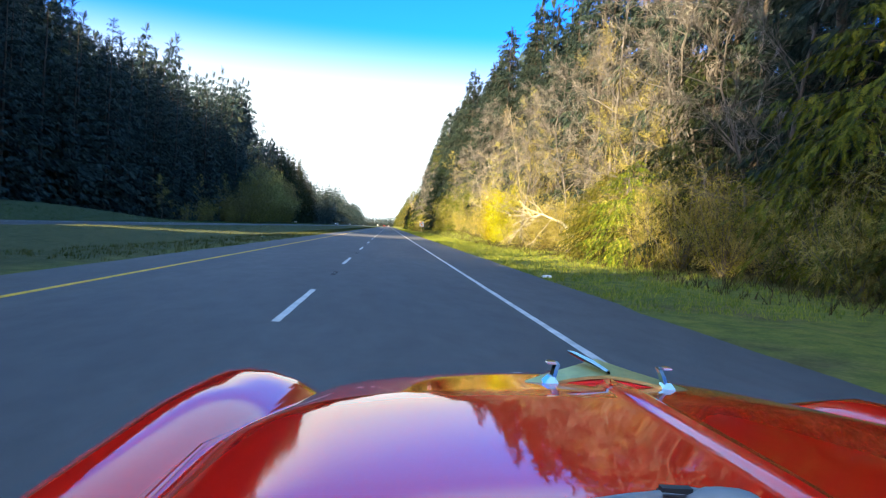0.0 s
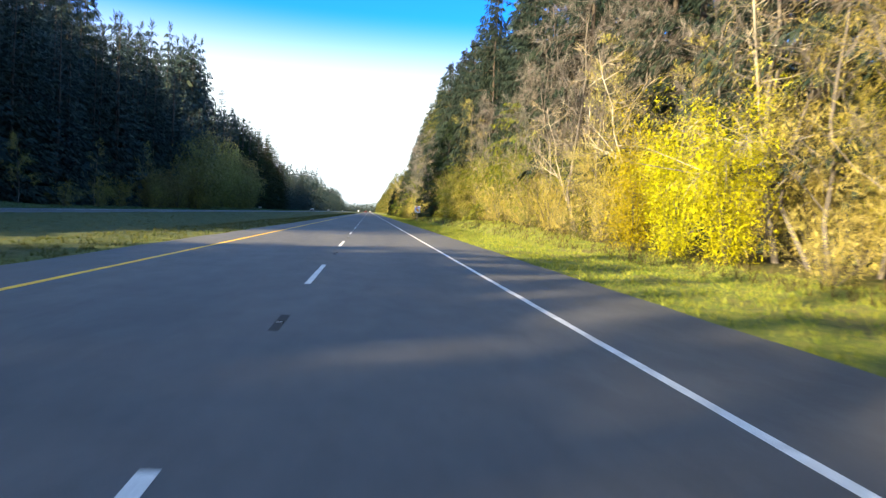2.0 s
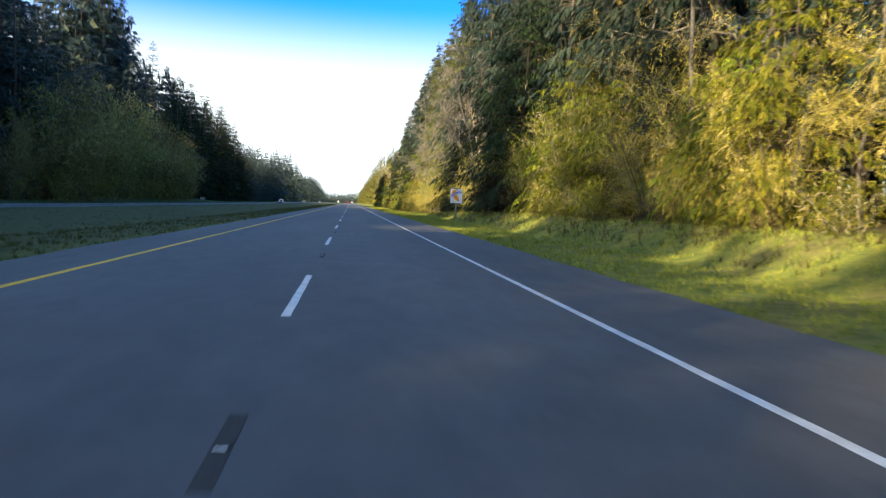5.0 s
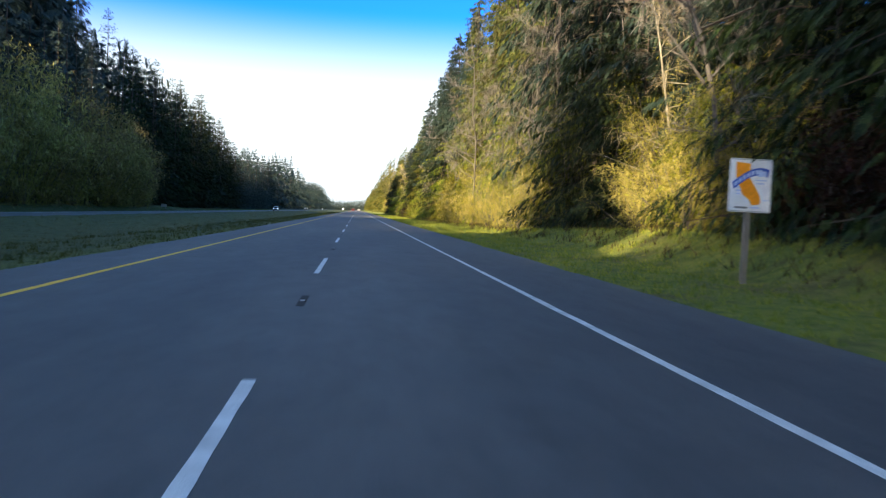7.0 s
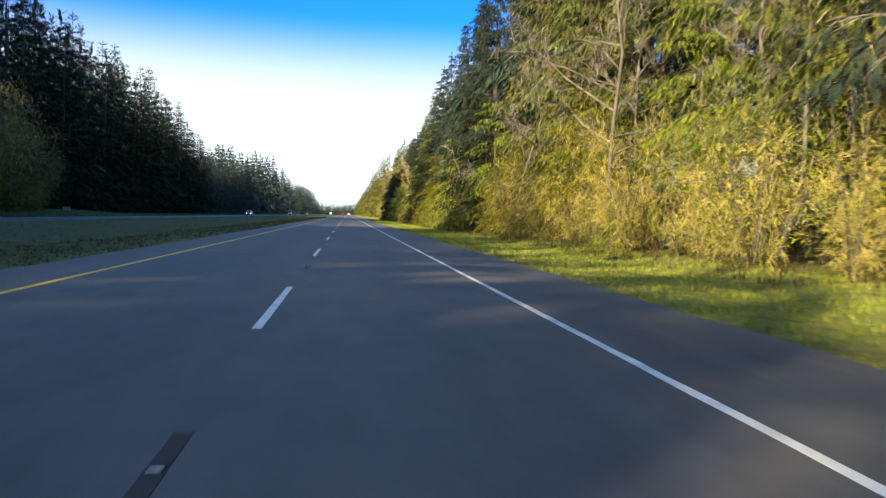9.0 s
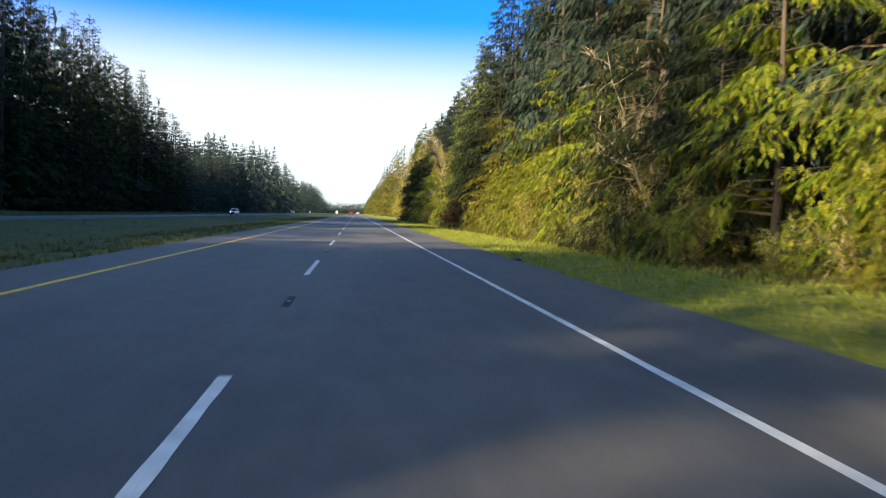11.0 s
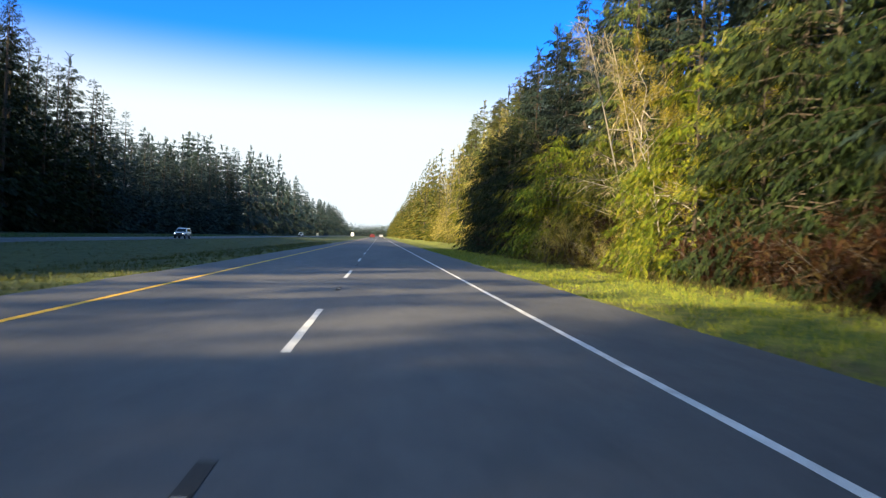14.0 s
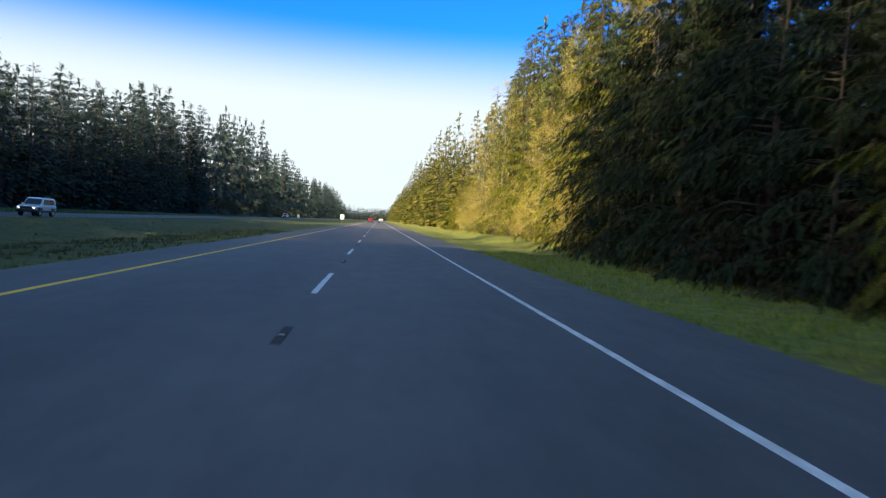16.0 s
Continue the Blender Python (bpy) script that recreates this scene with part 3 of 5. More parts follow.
road = tagged(slab("road", -5.35, 6.2, 0.0, -260, 2200, ASPHALT, 0.035), "dark grey asphalt carriageway with painted lane lines", "road", kind="structure")
road_far = tagged(slab("road_opposite", -38.3, -27.4, -0.70, -260, 2200, ASPHALT, 0.04), "dark asphalt carriageway beyond the grass median", "road", kind="structure")


def stripe(name, x, w, z, y0, y1, mat, parent, label):
    g = np.random.default_rng(int(abs(x) * 100))
    yy = np.concatenate([np.arange(y0, 500, 0.7), np.arange(500, y1, 20.0)])
    a = x - w / 2 + g.normal(0, 0.004, len(yy))
    b = x + w / 2 + g.normal(0, 0.004, len(yy))
    v, f = [], []
    for i, y in enumerate(yy):
        v += [(a[i], y, z), (b[i], y, z)]
    f = [(2 * i, 2 * i + 1, 2 * i + 3, 2 * i + 2) for i in range(len(yy) - 1)]
    o = new(name, mesh_from(name, v, f, [mat]))
    o.parent = parent
    o["label"] = label
    return o


stripe("edge_line", 3.71, 0.115, 0.004, -60, 1500, WHITE_PAINT, road, "worn solid white edge line")
stripe("median_line", -3.8, 0.13, 0.004, -60, 1500, YELLOW_PAINT, road, "solid yellow line beside the median shoulder")
stripe("edge_line", -36.2, 0.15, -0.696, -60, 1500, WHITE_PAINT, road_far, "solid white edge line")
stripe("median_line", -28.9, 0.15, -0.696, -60, 1500, YELLOW_PAINT, road_far, "solid yellow line beside the median")


# ---- woods ----
def place(x, y, turn=0.0, s=1.0, sz=None, sink=0.1, tilt=0.0):
    z = float(land(x, y)) - sink
    return Matrix.LocRotScale((x, y, z), Euler((tilt, tilt * 0.6, turn)), (s, s, sz or s))


def build_kinds(makers):
    return [dict(parts=mk, first=None) for mk in makers]


def grow(kind, name, m, label, category, group):
    if kind["first"] is None:
        kind["first"] = thing_at(name, kind["parts"], m, label, category, group)
        return kind["first"]
    undo = Matrix.Diagonal((*(1 / v for v in kind["first"].scale), 1))     # copy_thing keeps the first one's scale
    return tagged(copy_thing(kind["first"], m @ undo), label, category, group)


class Wood:
    """Trees too far off to tell apart, joined by kind of surface."""

    def __init__(self):
        self.sets = {}

    def add(self, parts, m):
        a = np.array(m)
        for pname, me in parts:
            co = np.empty(len(me.vertices) * 3)
            me.vertices.foreach_get("co", co)
            co = co.reshape(-1, 3) @ a[:3, :3].T + a[:3, 3]
            lp = np.empty(len(me.loops), int)
            me.loops.foreach_get("vertex_index", lp)
            key = (pname, me.materials[0].name)
            vs, fs, n, mat = self.sets.setdefault(key, ([], [], [0], me.materials[0]))
            vs.append(co)
            fs.append(lp.reshape(-1, 4) + n[0])
            n[0] += len(co)

    def finish(self, name, label):
        e = tagged(new(name), label, "forest", kind="stuff")
        for (pname, _), (vs, fs, n, mat) in self.sets.items():
            v, f = np.concatenate(vs), np.concatenate(fs)
            me = bpy.data.meshes.new(name + "_" + pname)
            me.vertices.add(len(v))
            me.vertices.foreach_set("co", v.ravel())
            me.loops.add(f.size)
            me.loops.foreach_set("vertex_index", f.ravel())
            me.polygons.add(len(f))
            me.polygons.foreach_set("loop_start", np.arange(len(f)) * 4)
            me.materials.append(mat)
            me.update(calc_edges=True)
            if pname == "crown":
                unwrap(me)
            o = new(pname, me)
            o.parent = e
            o["kind"] = "stuff"


rng = np.random.default_rng(11)
NEAR_SPRUCE = build_kinds([hemlock(1, 28, 5.0, 4.0, 110, NEEDLE, 0.46, 0.5, 0.75, 12, 7, 0.45), hemlock(2, 31, 4.8, 4.0, 120, NEEDLE_BLUE, 0.46, 0.45, 0.75, 12, 7, 0.45), hemlock(3, 25, 5.4, 4.0, 104, NEEDLE_BLUE, 0.46, 0.6, 0.75, 12, 7, 0.45)])
NEAR_HEMLOCK = build_kinds([hemlock(4, 12, 4.6, 0.5, 62, HANGING, 0.3, 0.75, 0.55, 17, 9, 0.55), hemlock(5, 9, 4.2, 0.4, 52, HANGING, 0.28, 0.7, 0.5, 17, 9, 0.55)])
MID_SPRUCE = build_kinds([conifer(6, 33, 6.2, 0.6, 38, 7, 15, 1.15, HAZE_NEEDLE, 0.3, 0.66, limbs=False, wide=0.5, full=True), conifer(7, 31, 5.8, 0.6, 36, 7, 15, 1.15, HAZE_NEEDLE, 0.25, 0.7, limbs=False, wide=0.5, full=True), conifer(8, 36, 6.0, 0.8, 40, 7, 15, 1.15, HAZE_NEEDLE, 0.3, 0.66, 0.05, limbs=False, wide=0.5, full=True), conifer(9, 32, 6.6, 0.5, 36, 7, 15, 1.15, NEEDLE_BLUE, 0.35, 0.64, limbs=False, wide=0.5, full=True)])
# the first two far spruces again, with shade painted into the needle colour
SHADED_SPRUCE = build_kinds([conifer(51, 33, 6.2, 0.6, 38, 7, 15, 1.1, SHADE_PAINTED, 0.3, 0.66, limbs=False, wide=0.5, full=True), conifer(52, 31, 5.8, 0.6, 36, 7, 15, 1.1, SHADE_PAINTED, 0.25, 0.7, limbs=False, wide=0.5, full=True)])
FAR_SPRUCE = [conifer(10, 30, 6.0, 0.5, 17, 6, 4, 3.2, HAZE_NEEDLE, 0.3, 0.9, limbs=False, wide=0.7), conifer(12, 26, 6.0, 0.4, 15, 6, 4, 3.1, HAZE_NEEDLE, 0.35, 0.8, limbs=False, wide=0.7)]
SHADED_HEMLOCK = build_kinds([hemlock(14, 16, 4.8, 0.4, 100, SHADE_PAINTED, 0.34, 0.65, 0.62, 14, 7, 0.5), hemlock(15, 12, 4.4, 0.4, 85, SHADE_PAINTED, 0.32, 0.6, 0.58, 14, 7, 0.5)])
THICKET = build_kinds([bush(37, 8.5, 3.4, SCRUB, 6200, 0.12, twig_share=2.8, twig=GOLD_TWIG), bush(38, 7.5, 3.4, CATKIN, 5600, 0.105, twig_share=3.0, twig=GOLD_TWIG), bush(39, 9.5, 3.2, HANGING, 5200, 0.24, twig_share=0.8)])
BUDDING = build_kinds([alder(21, 14, 4.8, CATKIN, 4200, 12, leafsize=0.14, bark=GREY_BARK, twig=GOLD_TWIG), alder(22, 17, 4.8, CATKIN, 4000, 12, leafsize=0.14, lean=-0.05, bark=GREY_BARK, twig=GOLD_TWIG), alder(23, 11, 4.4, CATKIN, 4200, 13, leafsize=0.14, bark=GREY_BARK, twig=GOLD_TWIG)])
BARE = build_kinds([alder(24, 17, 5.4, CATKIN, 0, 30, GREY_BARK, twig=GREY_TWIG, stout=0.0055, crook=0.42), alder(25, 20, 5.6, CATKIN, 0, 28, GREY_BARK, lean=-0.08, twig=GREY_TWIG, stout=0.005, crook=0.45), alder(26, 15, 5.0, CATKIN, 0, 30, GREY_BARK, lean=-0.12, twig=GREY_TWIG, stout=0.0055, crook=0.5)])
LEANING = build_kinds([alder(29, 15, 4.2, CATKIN, 500, 14, leafsize=0.12, lean=-0.26, stout=0.005, crook=0.1), alder(30, 12, 4.6, CATKIN, 300, 14, leafsize=0.12, lean=-0.36, stout=0.005, crook=0.16)])
SCRUBS = build_kinds([bush(31, 4.6, 2.5, SCRUB, 2300, 0.12, twig_share=1.8, twig=GOLD_TWIG), bush(32, 3.4, 2.2, CATKIN, 1800, 0.1, twig_share=1.8, twig=GOLD_TWIG), bush(33, 5.8, 2.6, SCRUB, 2600, 0.13, twig_share=1.8, twig=GOLD_TWIG), bush(34, 2.6, 1.9, HANGING, 2000, 0.17)])
WILLOW = build_kinds([bush(35, 11.0, 4.6, WILLOW_LEAF, 4500, 0.42, twig_share=0.8), bush(36, 9.0, 4.2, WILLOW_LEAF, 4000, 0.42, twig_share=0.8)])
GREEN_BUSH = build_kinds([bush(41, 8.4, 2.4, BRIGHT, 14000, 0.18, upright=True, twig_share=0.05)])
SUNNY_SPRUCE = [conifer(46, 30, 5.6, 0.4, 22, 6, 5, 2.3, SUN_PAINTED, 0.4, 0.75, limbs=False, wide=0.55), conifer(47, 22, 5.2, 0.3, 18, 6, 5, 2.1, SUN_PAINTED, 0.45, 0.65, limbs=False, wide=0.55)]
BRAMBLES = build_kinds([bush(43, 2.2, 1.9, BRAMBLE, 1500, 0.28, twig_share=0.6, twig=SPRUCE_BARK), bush(44, 3.0, 2.0, BRAMBLE, 1600, 0.3, twig_share=0.6, twig=SPRUCE_BARK)])
SPREADING = build_kinds([alder(27, 13, 5.6, SCRUB, 6500, 20, leafsize=0.19, twig=GOLD_TWIG, stout=0.0042, crook=0.45), alder(28, 15, 5.4, CATKIN, 6000, 20, leafsize=0.16, twig=GOLD_TWIG, stout=0.0042, crook=0.4, lean=-0.1)])

SPRUCE_LABEL = "tall dark green spruce with drooping needle branches in the forest"
HEM_LABEL = "dense yellow-green hemlock with hanging sprays down to the grass"
BARE_LABEL = "tall bare grey alder with a haze of fine twigs"
ALDER_LABEL = "alder with a grey trunk and tan budding twigs"
BUSH_LABEL = "tangled olive and straw roadside scrub at the wood's edge"


NEAR_TOPS = ((-30, 30), (80, 30), (122, 34), (165, 36), (230, 38), (310, 40), (340, 34), (374, 31), (400, 27), (480, 27), (515, 28), (540, 23), (600, 29), (640, 32), (700, 34), (1500, 34))
FAR_TOPS = ((-112, 36), (-42, 36), (-30, 30), (28, 30), (60, 32), (95, 35), (109, 35), (114, 31.5), (124, 31.5), (130, 37), (136, 35), (154, 36), (170, 33), (189, 33), (207, 37), (224, 40), (236, 37), (247, 35), (258, 31), (267, 30), (282, 32), (292, 31), (306, 33), (336, 34), (362, 35), (376, 37), (403, 36), (416, 35), (432, 37), (444, 33), (470, 34),
            (481, 29), (498, 29), (510, 26), (520, 21), (546, 19), (556, 22), (572, 20), (586, 25), (601, 23), (614, 27), (628, 27), (640, 32), (655, 32), (670, 37), (691, 38), (716, 38), (735, 30), (747, 29), (776, 33), (796, 36), (841, 31), (900, 29), (1085, 33), (1186, 36), (1303, 32), (1420, 22), (1600, 22))
# stretches of the far wood lowered to let the sun through onto the road
SUN_GAPS = ((28, 45, 0.4), (260.5, 269.5, 0.78), (273, 279, 0.78), (283, 289, 0.8), (291, 298, 0.78), (321, 325, 0.7), (331, 346, 0.7))


def top_at(table, y):
    return float(np.interp(y, [a for a, _ in table], [b for _, b in table]))


def far_top(y):
    k = 1.0
    for a, b, f in SUN_GAPS:
        if a < y < b:
            k = f
    return top_at(FAR_TOPS, y) * k


def verge_kind(y):
    """What grows along the near verge: chances of hemlock, alder or a bare gap, and of the thicket kinds."""
    for y1, hem, ald, gap, mix in ((30, 0.6, 0.4, 0.0, (0.3, 0.2, 0.5)), (112, 0.06, 0.8, 0.14, (0.3, 0.68, 0.02)), (162, 0.45, 0.45, 0.1, (0.4, 0.3, 0.3)), (186, 0.85, 0.15, 0.0, (0.15, 0.1, 0.75)), (199, 0.7, 0.1, 0.2, (0.2, 0.2, 0.6)), (214, 0.3, 0.5, 0.2, (0.8, 0.1, 0.1)),
                                   (224, 0.8, 0.1, 0.1, (0.3, 0.2, 0.5)), (285, 0.3, 0.65, 0.05, (0.5, 0.15, 0.35)), (363, 0.95, 0.05, 0.0, (0.15, 0.2, 0.65)), (389, 0.9, 0.0, 0.1, (0.1, 0.1, 0.8)), (403, 0.85, 0.15, 0.0, (0.1, 0.45, 0.45)), (428, 0.75, 0.25, 0.0, (0.3, 0.1, 0.6)), (452, 1.0, 0.0, 0.0, (0.15, 0.1, 0.75)), (600, 0.35, 0.6, 0.05, (0.35, 0.35, 0.3))):
        if y < y1:
            return hem, ald, gap, mix


# the near side: scrub, alders and hemlocks before a tall spruce wall
y = 4.0
while y < 545:
    hem, ald, gap, mix = verge_kind(y)
    r = rng.random()
    if 72 < y < 87:
        r = 1.0
    if r < hem:
        # stretches in shadow get the hemlock copies with shade painted into their needles
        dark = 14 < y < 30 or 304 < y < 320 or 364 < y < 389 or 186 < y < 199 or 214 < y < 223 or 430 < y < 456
        k = (SHADED_HEMLOCK if dark else NEAR_HEMLOCK)[rng.integers(2)]
        grow(k, "hemlock", place(rng.uniform(15.0, 17.4), y + rng.uniform(-1, 1), rng.uniform(-0.7, 0.7), rng.uniform(0.8, 1.2)), "hemlock with drooping boughs, painted shade-dark, at the wood's edge" if dark else HEM_LABEL, "tree", "hemlocks along the verge")
    elif r < hem + ald:
        if y < 150 or 200 < y < 290:
            grow(BARE[rng.integers(3)], "alder", place(rng.uniform(15.6, 18.0), y + rng.uniform(-1, 1), rng.uniform(0, tau), rng.uniform(0.85, 1.15), tilt=rng.normal(0, 0.05)), BARE_LABEL, "tree", "alders along the verge")
        else:
            grow(BUDDING[rng.integers(3)], "alder", place(rng.uniform(15.6, 18.4), y + rng.uniform(-1, 1), rng.uniform(0, tau), rng.uniform(0.8, 1.15), tilt=rng.normal(0, 0.04)), ALDER_LABEL, "tree", "alders along the verge")
    y += rng.uniform(3.8, 5.6)
# the recess is darkened by shade-coloured needles
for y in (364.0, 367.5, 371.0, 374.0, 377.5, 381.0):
    grow(SHADED_HEMLOCK[rng.integers(2)], "hemlock", place(rng.uniform(17.2, 18.6), y, rng.uniform(-0.7, 0.7), rng.uniform(0.8, 1.1)), "hemlock painted shade-dark in a recess of the wood", "tree", "hemlocks along the verge")
# extra front row whose near-black colour imitates shadow on the wood
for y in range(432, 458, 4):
    grow(SHADED_HEMLOCK[rng.integers(2)], "hemlock", place(rng.uniform(13.8, 15.0), y, rng.uniform(-0.7, 0.7), rng.uniform(0.7, 1.0)), "hemlock with drooping boughs, painted shade-dark, at the wood's edge", "tree", "hemlocks along the verge")
for y in (391.0, 394.5):
    grow(SPREADING[rng.integers(2)], "alder", place(rng.uniform(14.4, 16.6), y, rng.uniform(0, tau), rng.uniform(0.75, 0.9), rng.uniform(0.8, 0.95)), "spreading golden-olive alder with crooked pale limbs", "tree", "alders along the verge")
y = 6.0
while y < 545:
    k = SCRUBS[rng.integers(4)]
    if verge_kind(y)[0] > 0.8 and rng.random() < 0.6:
        k = SCRUBS[3]
    if not 67 < y < 84 and not 364 < y < 388 and not 428 < y < 452 and not 215 < y < 222 and not 187 < y < 199:
        grow(k, "bush", place(rng.uniform(13.2, 15.0), y, rng.uniform(0, tau), rng.uniform(0.7, 1.15)), BUSH_LABEL, "bush", "scrub along the verge")
    y += rng.uniform(2.6, 4.8)
for y0, y1 in ((184, 200), (364, 388), (405, 440)):
    y = y0
    while y < y1:
        grow(BRAMBLES[rng.integers(2)], "bramble", place(rng.uniform(13.6, 16.2), y, rng.uniform(0, tau), rng.uniform(0.9, 1.6)), "low red-brown bramble in the shade of the wood", "bush", "brambles along the verge")
        y += rng.uniform(1.7, 2.8)
y = 28.0
while y < 160:
    bare = 98 < y < 140
    if rng.random() < 0.5:
        grow((BARE if bare else BUDDING)[rng.integers(3)], "alder", place(rng.uniform(15.6, 17.4), y, rng.uniform(0, tau), rng.uniform(0.7, 0.95), tilt=rng.normal(0, 0.05)), BARE_LABEL if bare else ALDER_LABEL, "tree", "alders along the verge")
    else:
        grow(BARE[rng.integers(3)], "alder", place(rng.uniform(16.6, 18.6), y, rng.uniform(0, tau), rng.uniform(0.8, 1.05), tilt=rng.normal(0, 0.05)), BARE_LABEL, "tree", "alders along the verge")
    y += rng.uniform(2.6, 4.2) if y < 112 else rng.uniform(7, 10)
for k, x, y, turn, s in ((0, 17.0, 73.5, 0.3, 0.95), (0, 17.4, 404.6, -0.2, 1.0), (0, 17.8, 402.2, -0.1, 0.9), (0, 16.6, 210.0, 0.2, 0.8), (1, 16.2, 101.0, 0.4, 0.75), (1, 16.8, 88.0, 0.2, 0.9), (1, 15.6, 312.5, 0.1, 0.8)):
    grow(LEANING[k], "alder", place(x, y, turn, s), "pale-barked alder leaning out of the wood over the scrub", "tree", "leaning alders")
for x, y, s in ((13.7, 33.0, 0.6), (13.9, 37.5, 0.48), (13.4, 27.5, 0.62)):
    grow(NEAR_HEMLOCK[1], "hemlock", place(x, y, 0.2, s), "young olive-green hemlock in the sun among the scrub", "tree", "hemlocks along the verge")
THICKET_LABEL = "tall sunlit olive thicket leaning over the verge"
y = 6.0
while y < 545:
    hem, ald, gap, mix = verge_kind(y)
    if (y < 285 or y > 452 or rng.random() < 0.4) and not 304 < y < 320 and not 364 < y < 388 and not 428 < y < 455 and not 215 < y < 222 and not 187 < y < 199 and rng.random() > gap:
        if 102 < y < 142:
            mix = (0.4, 0.03, 0.57)
        k = THICKET[rng.choice(3, p=mix)]
        grow(k, "thicket", place(rng.uniform(14.8, 17.0) + (2.4 if 66 < y < 86 else 0.0), y, rng.uniform(0, tau), rng.uniform(0.8, 1.12 if y < 100 else 1.3), 0.68 if y < 66 else 1.0 if y < 105 else None), THICKET_LABEL, "tree", "thickets along the verge")
    y += rng.uniform(2.8, 4.4) if 30 < y < 150 else rng.uniform(3.4, 5.2)
y = 2.0
while y < 545:
    # bright needles on lit stretches, dark on dim ones: light put into colour
    q = 0 if 250 < y < 300 or y > 462 else rng.choice((0, 1, 2)) if 385 < y < 415 else rng.integers(1, 3)
    scale = (top_at(NEAR_TOPS, y) - 0.6) / (28, 31, 25)[q] * rng.uniform(0.86, 1.04)
    grow(NEAR_SPRUCE[q], "spruce", place(rng.uniform(18.5, 22.0), y, rng.uniform(-0.7, 0.7), (scale + 1) / 2, scale), SPRUCE_LABEL, "tree", "spruces of the near wood")
    y += rng.uniform(3.8, 5.8)
wood = Wood()
y = -25.0
while y < 545:
    q = rng.integers(2)
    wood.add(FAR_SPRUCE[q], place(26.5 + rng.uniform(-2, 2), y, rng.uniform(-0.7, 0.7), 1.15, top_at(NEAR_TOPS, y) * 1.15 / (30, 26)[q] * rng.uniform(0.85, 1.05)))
    y += rng.uniform(3.0, 4.6)
# the far side of the other carriageway
def far_scale(x, y, tall, share):
    """How much to stretch a tree of that height so that its top meets the far wood's skyline."""
    return (far_top(y) * share - float(land(x, y))) / tall


y = -112.0
while y < 640:
    x = rng.uniform(-52.5, -49.5)
    # trees along here stay out of view and serve to shade the road
    if y < 60:
        q = rng.integers(2)
        wood.add(FAR_SPRUCE[q], place(x, y, pi + rng.uniform(-0.7, 0.7), 1.0, far_scale(x, y, (30, 26)[q], rng.uniform(0.9, 1.05))))
        y += rng.uniform(3.2, 4.6)
        continue
    q = rng.integers(4) if y < 395 or y > 500 else rng.integers(2)
    # here the wood's shaded face is imitated by the near-black copies
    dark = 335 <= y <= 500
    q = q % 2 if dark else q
    scale = far_scale(x, y, (33, 31, 36, 32)[q], rng.choice((1.0, 0.97, 0.92, 0.87)) * rng.uniform(0.97, 1.03))
    grow((SHADED_SPRUCE if dark else MID_SPRUCE)[q], "spruce", place(x, y, pi + rng.uniform(-0.7, 0.7), (scale + 1.1) / 2.1 * rng.uniform(0.85, 1.1), scale), SPRUCE_LABEL, "tree", "spruces of the far wood")
    y += rng.uniform(3.4, 5.2)
# the short row at -53.5 is unseen, added to thicken the road's shade
for row_x, row_end in ((-53.5, 28.0), (-56.0, 640.0), (-61.0, 640.0), (-65.0, 640.0)):
    y = -112.0
    while y < row_end:
        q = rng.integers(2)
        x = row_x + rng.uniform(-1.8, 1.8)
        y0 = y + (-51 - row_x) * 0.905
        scale = (far_top(y0) * rng.uniform(0.88, 1.0) * (0.3 - row_x * 0.0137) - float(land(x, y))) / (30, 26)[q]
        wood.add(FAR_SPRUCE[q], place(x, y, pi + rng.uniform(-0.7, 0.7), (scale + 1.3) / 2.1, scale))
        y += rng.uniform(3.0, 4.6) if y < 28 else rng.uniform(6.0, 9.0)
# one old spire stands above the rest of the far wood
grow(MID_SPRUCE[2], "spruce", place(-64.0, 380.0, 2.0, 1.2, 1.33), "lone old spruce spire rising above the forest", "tree", "spruces of the far wood")
# tall stands added on the rising ground behind, to shade road and verge
for y0, y1, tall in ((-86, -60, 2.3), (-58, 2, 1.27), (31, 74, 1.27), (74, 90, 1.7), (90, 106, 1.1), (107, 121, 2.0), (121, 136, 1.27), (136, 150, 2.0), (148, 224, 1.27), (224, 238, 1.65), (238, 280, 1.1), (286, 296, 1.65), (326, 350, 1.6), (350, 378, 1.9)):
    for row_x in (-70.0, -74.0, -78.0):
        y = y0
        while y < y1:
            wood.add(FAR_SPRUCE[rng.integers(2)], place(row_x + rng.uniform(-2, 2), y, pi + rng.uniform(-0.7, 0.7), 1.5, tall * rng.uniform(0.92, 1.08)))
            y += rng.uniform(2.4, 3.6)
WILLOW_LABEL = "rounded olive-brown willow thicket at the edge of the wood"
for y0, y1, gap, s0, s1 in ((205, 245, 8.0, 0.9, 1.3), (245, 335, 5.5, 1.75, 2.2), (335, 352, 6.0, 1.3, 1.7)):
    y = y0
    while y < y1:
        k = WILLOW[rng.integers(2)]
        grow(k, "willow", place(rng.uniform(-45.5, -43.5), y, rng.uniform(0, tau), rng.uniform(s0, s1) * 0.85, rng.uniform(s0, s1)), WILLOW_LABEL, "tree", "willows before the far wood")
        y += gap * rng.uniform(0.7, 1.3)
y = 150.0
while y < 340:
    k = BUDDING[rng.integers(3)]
    grow(k, "alder", place(rng.uniform(-45, -43.5), y, rng.uniform(0, tau), rng.uniform(0.6, 0.9)), ALDER_LABEL, "tree", "alders before the far wood")
    y += rng.uniform(22, 34)
y = 160.0
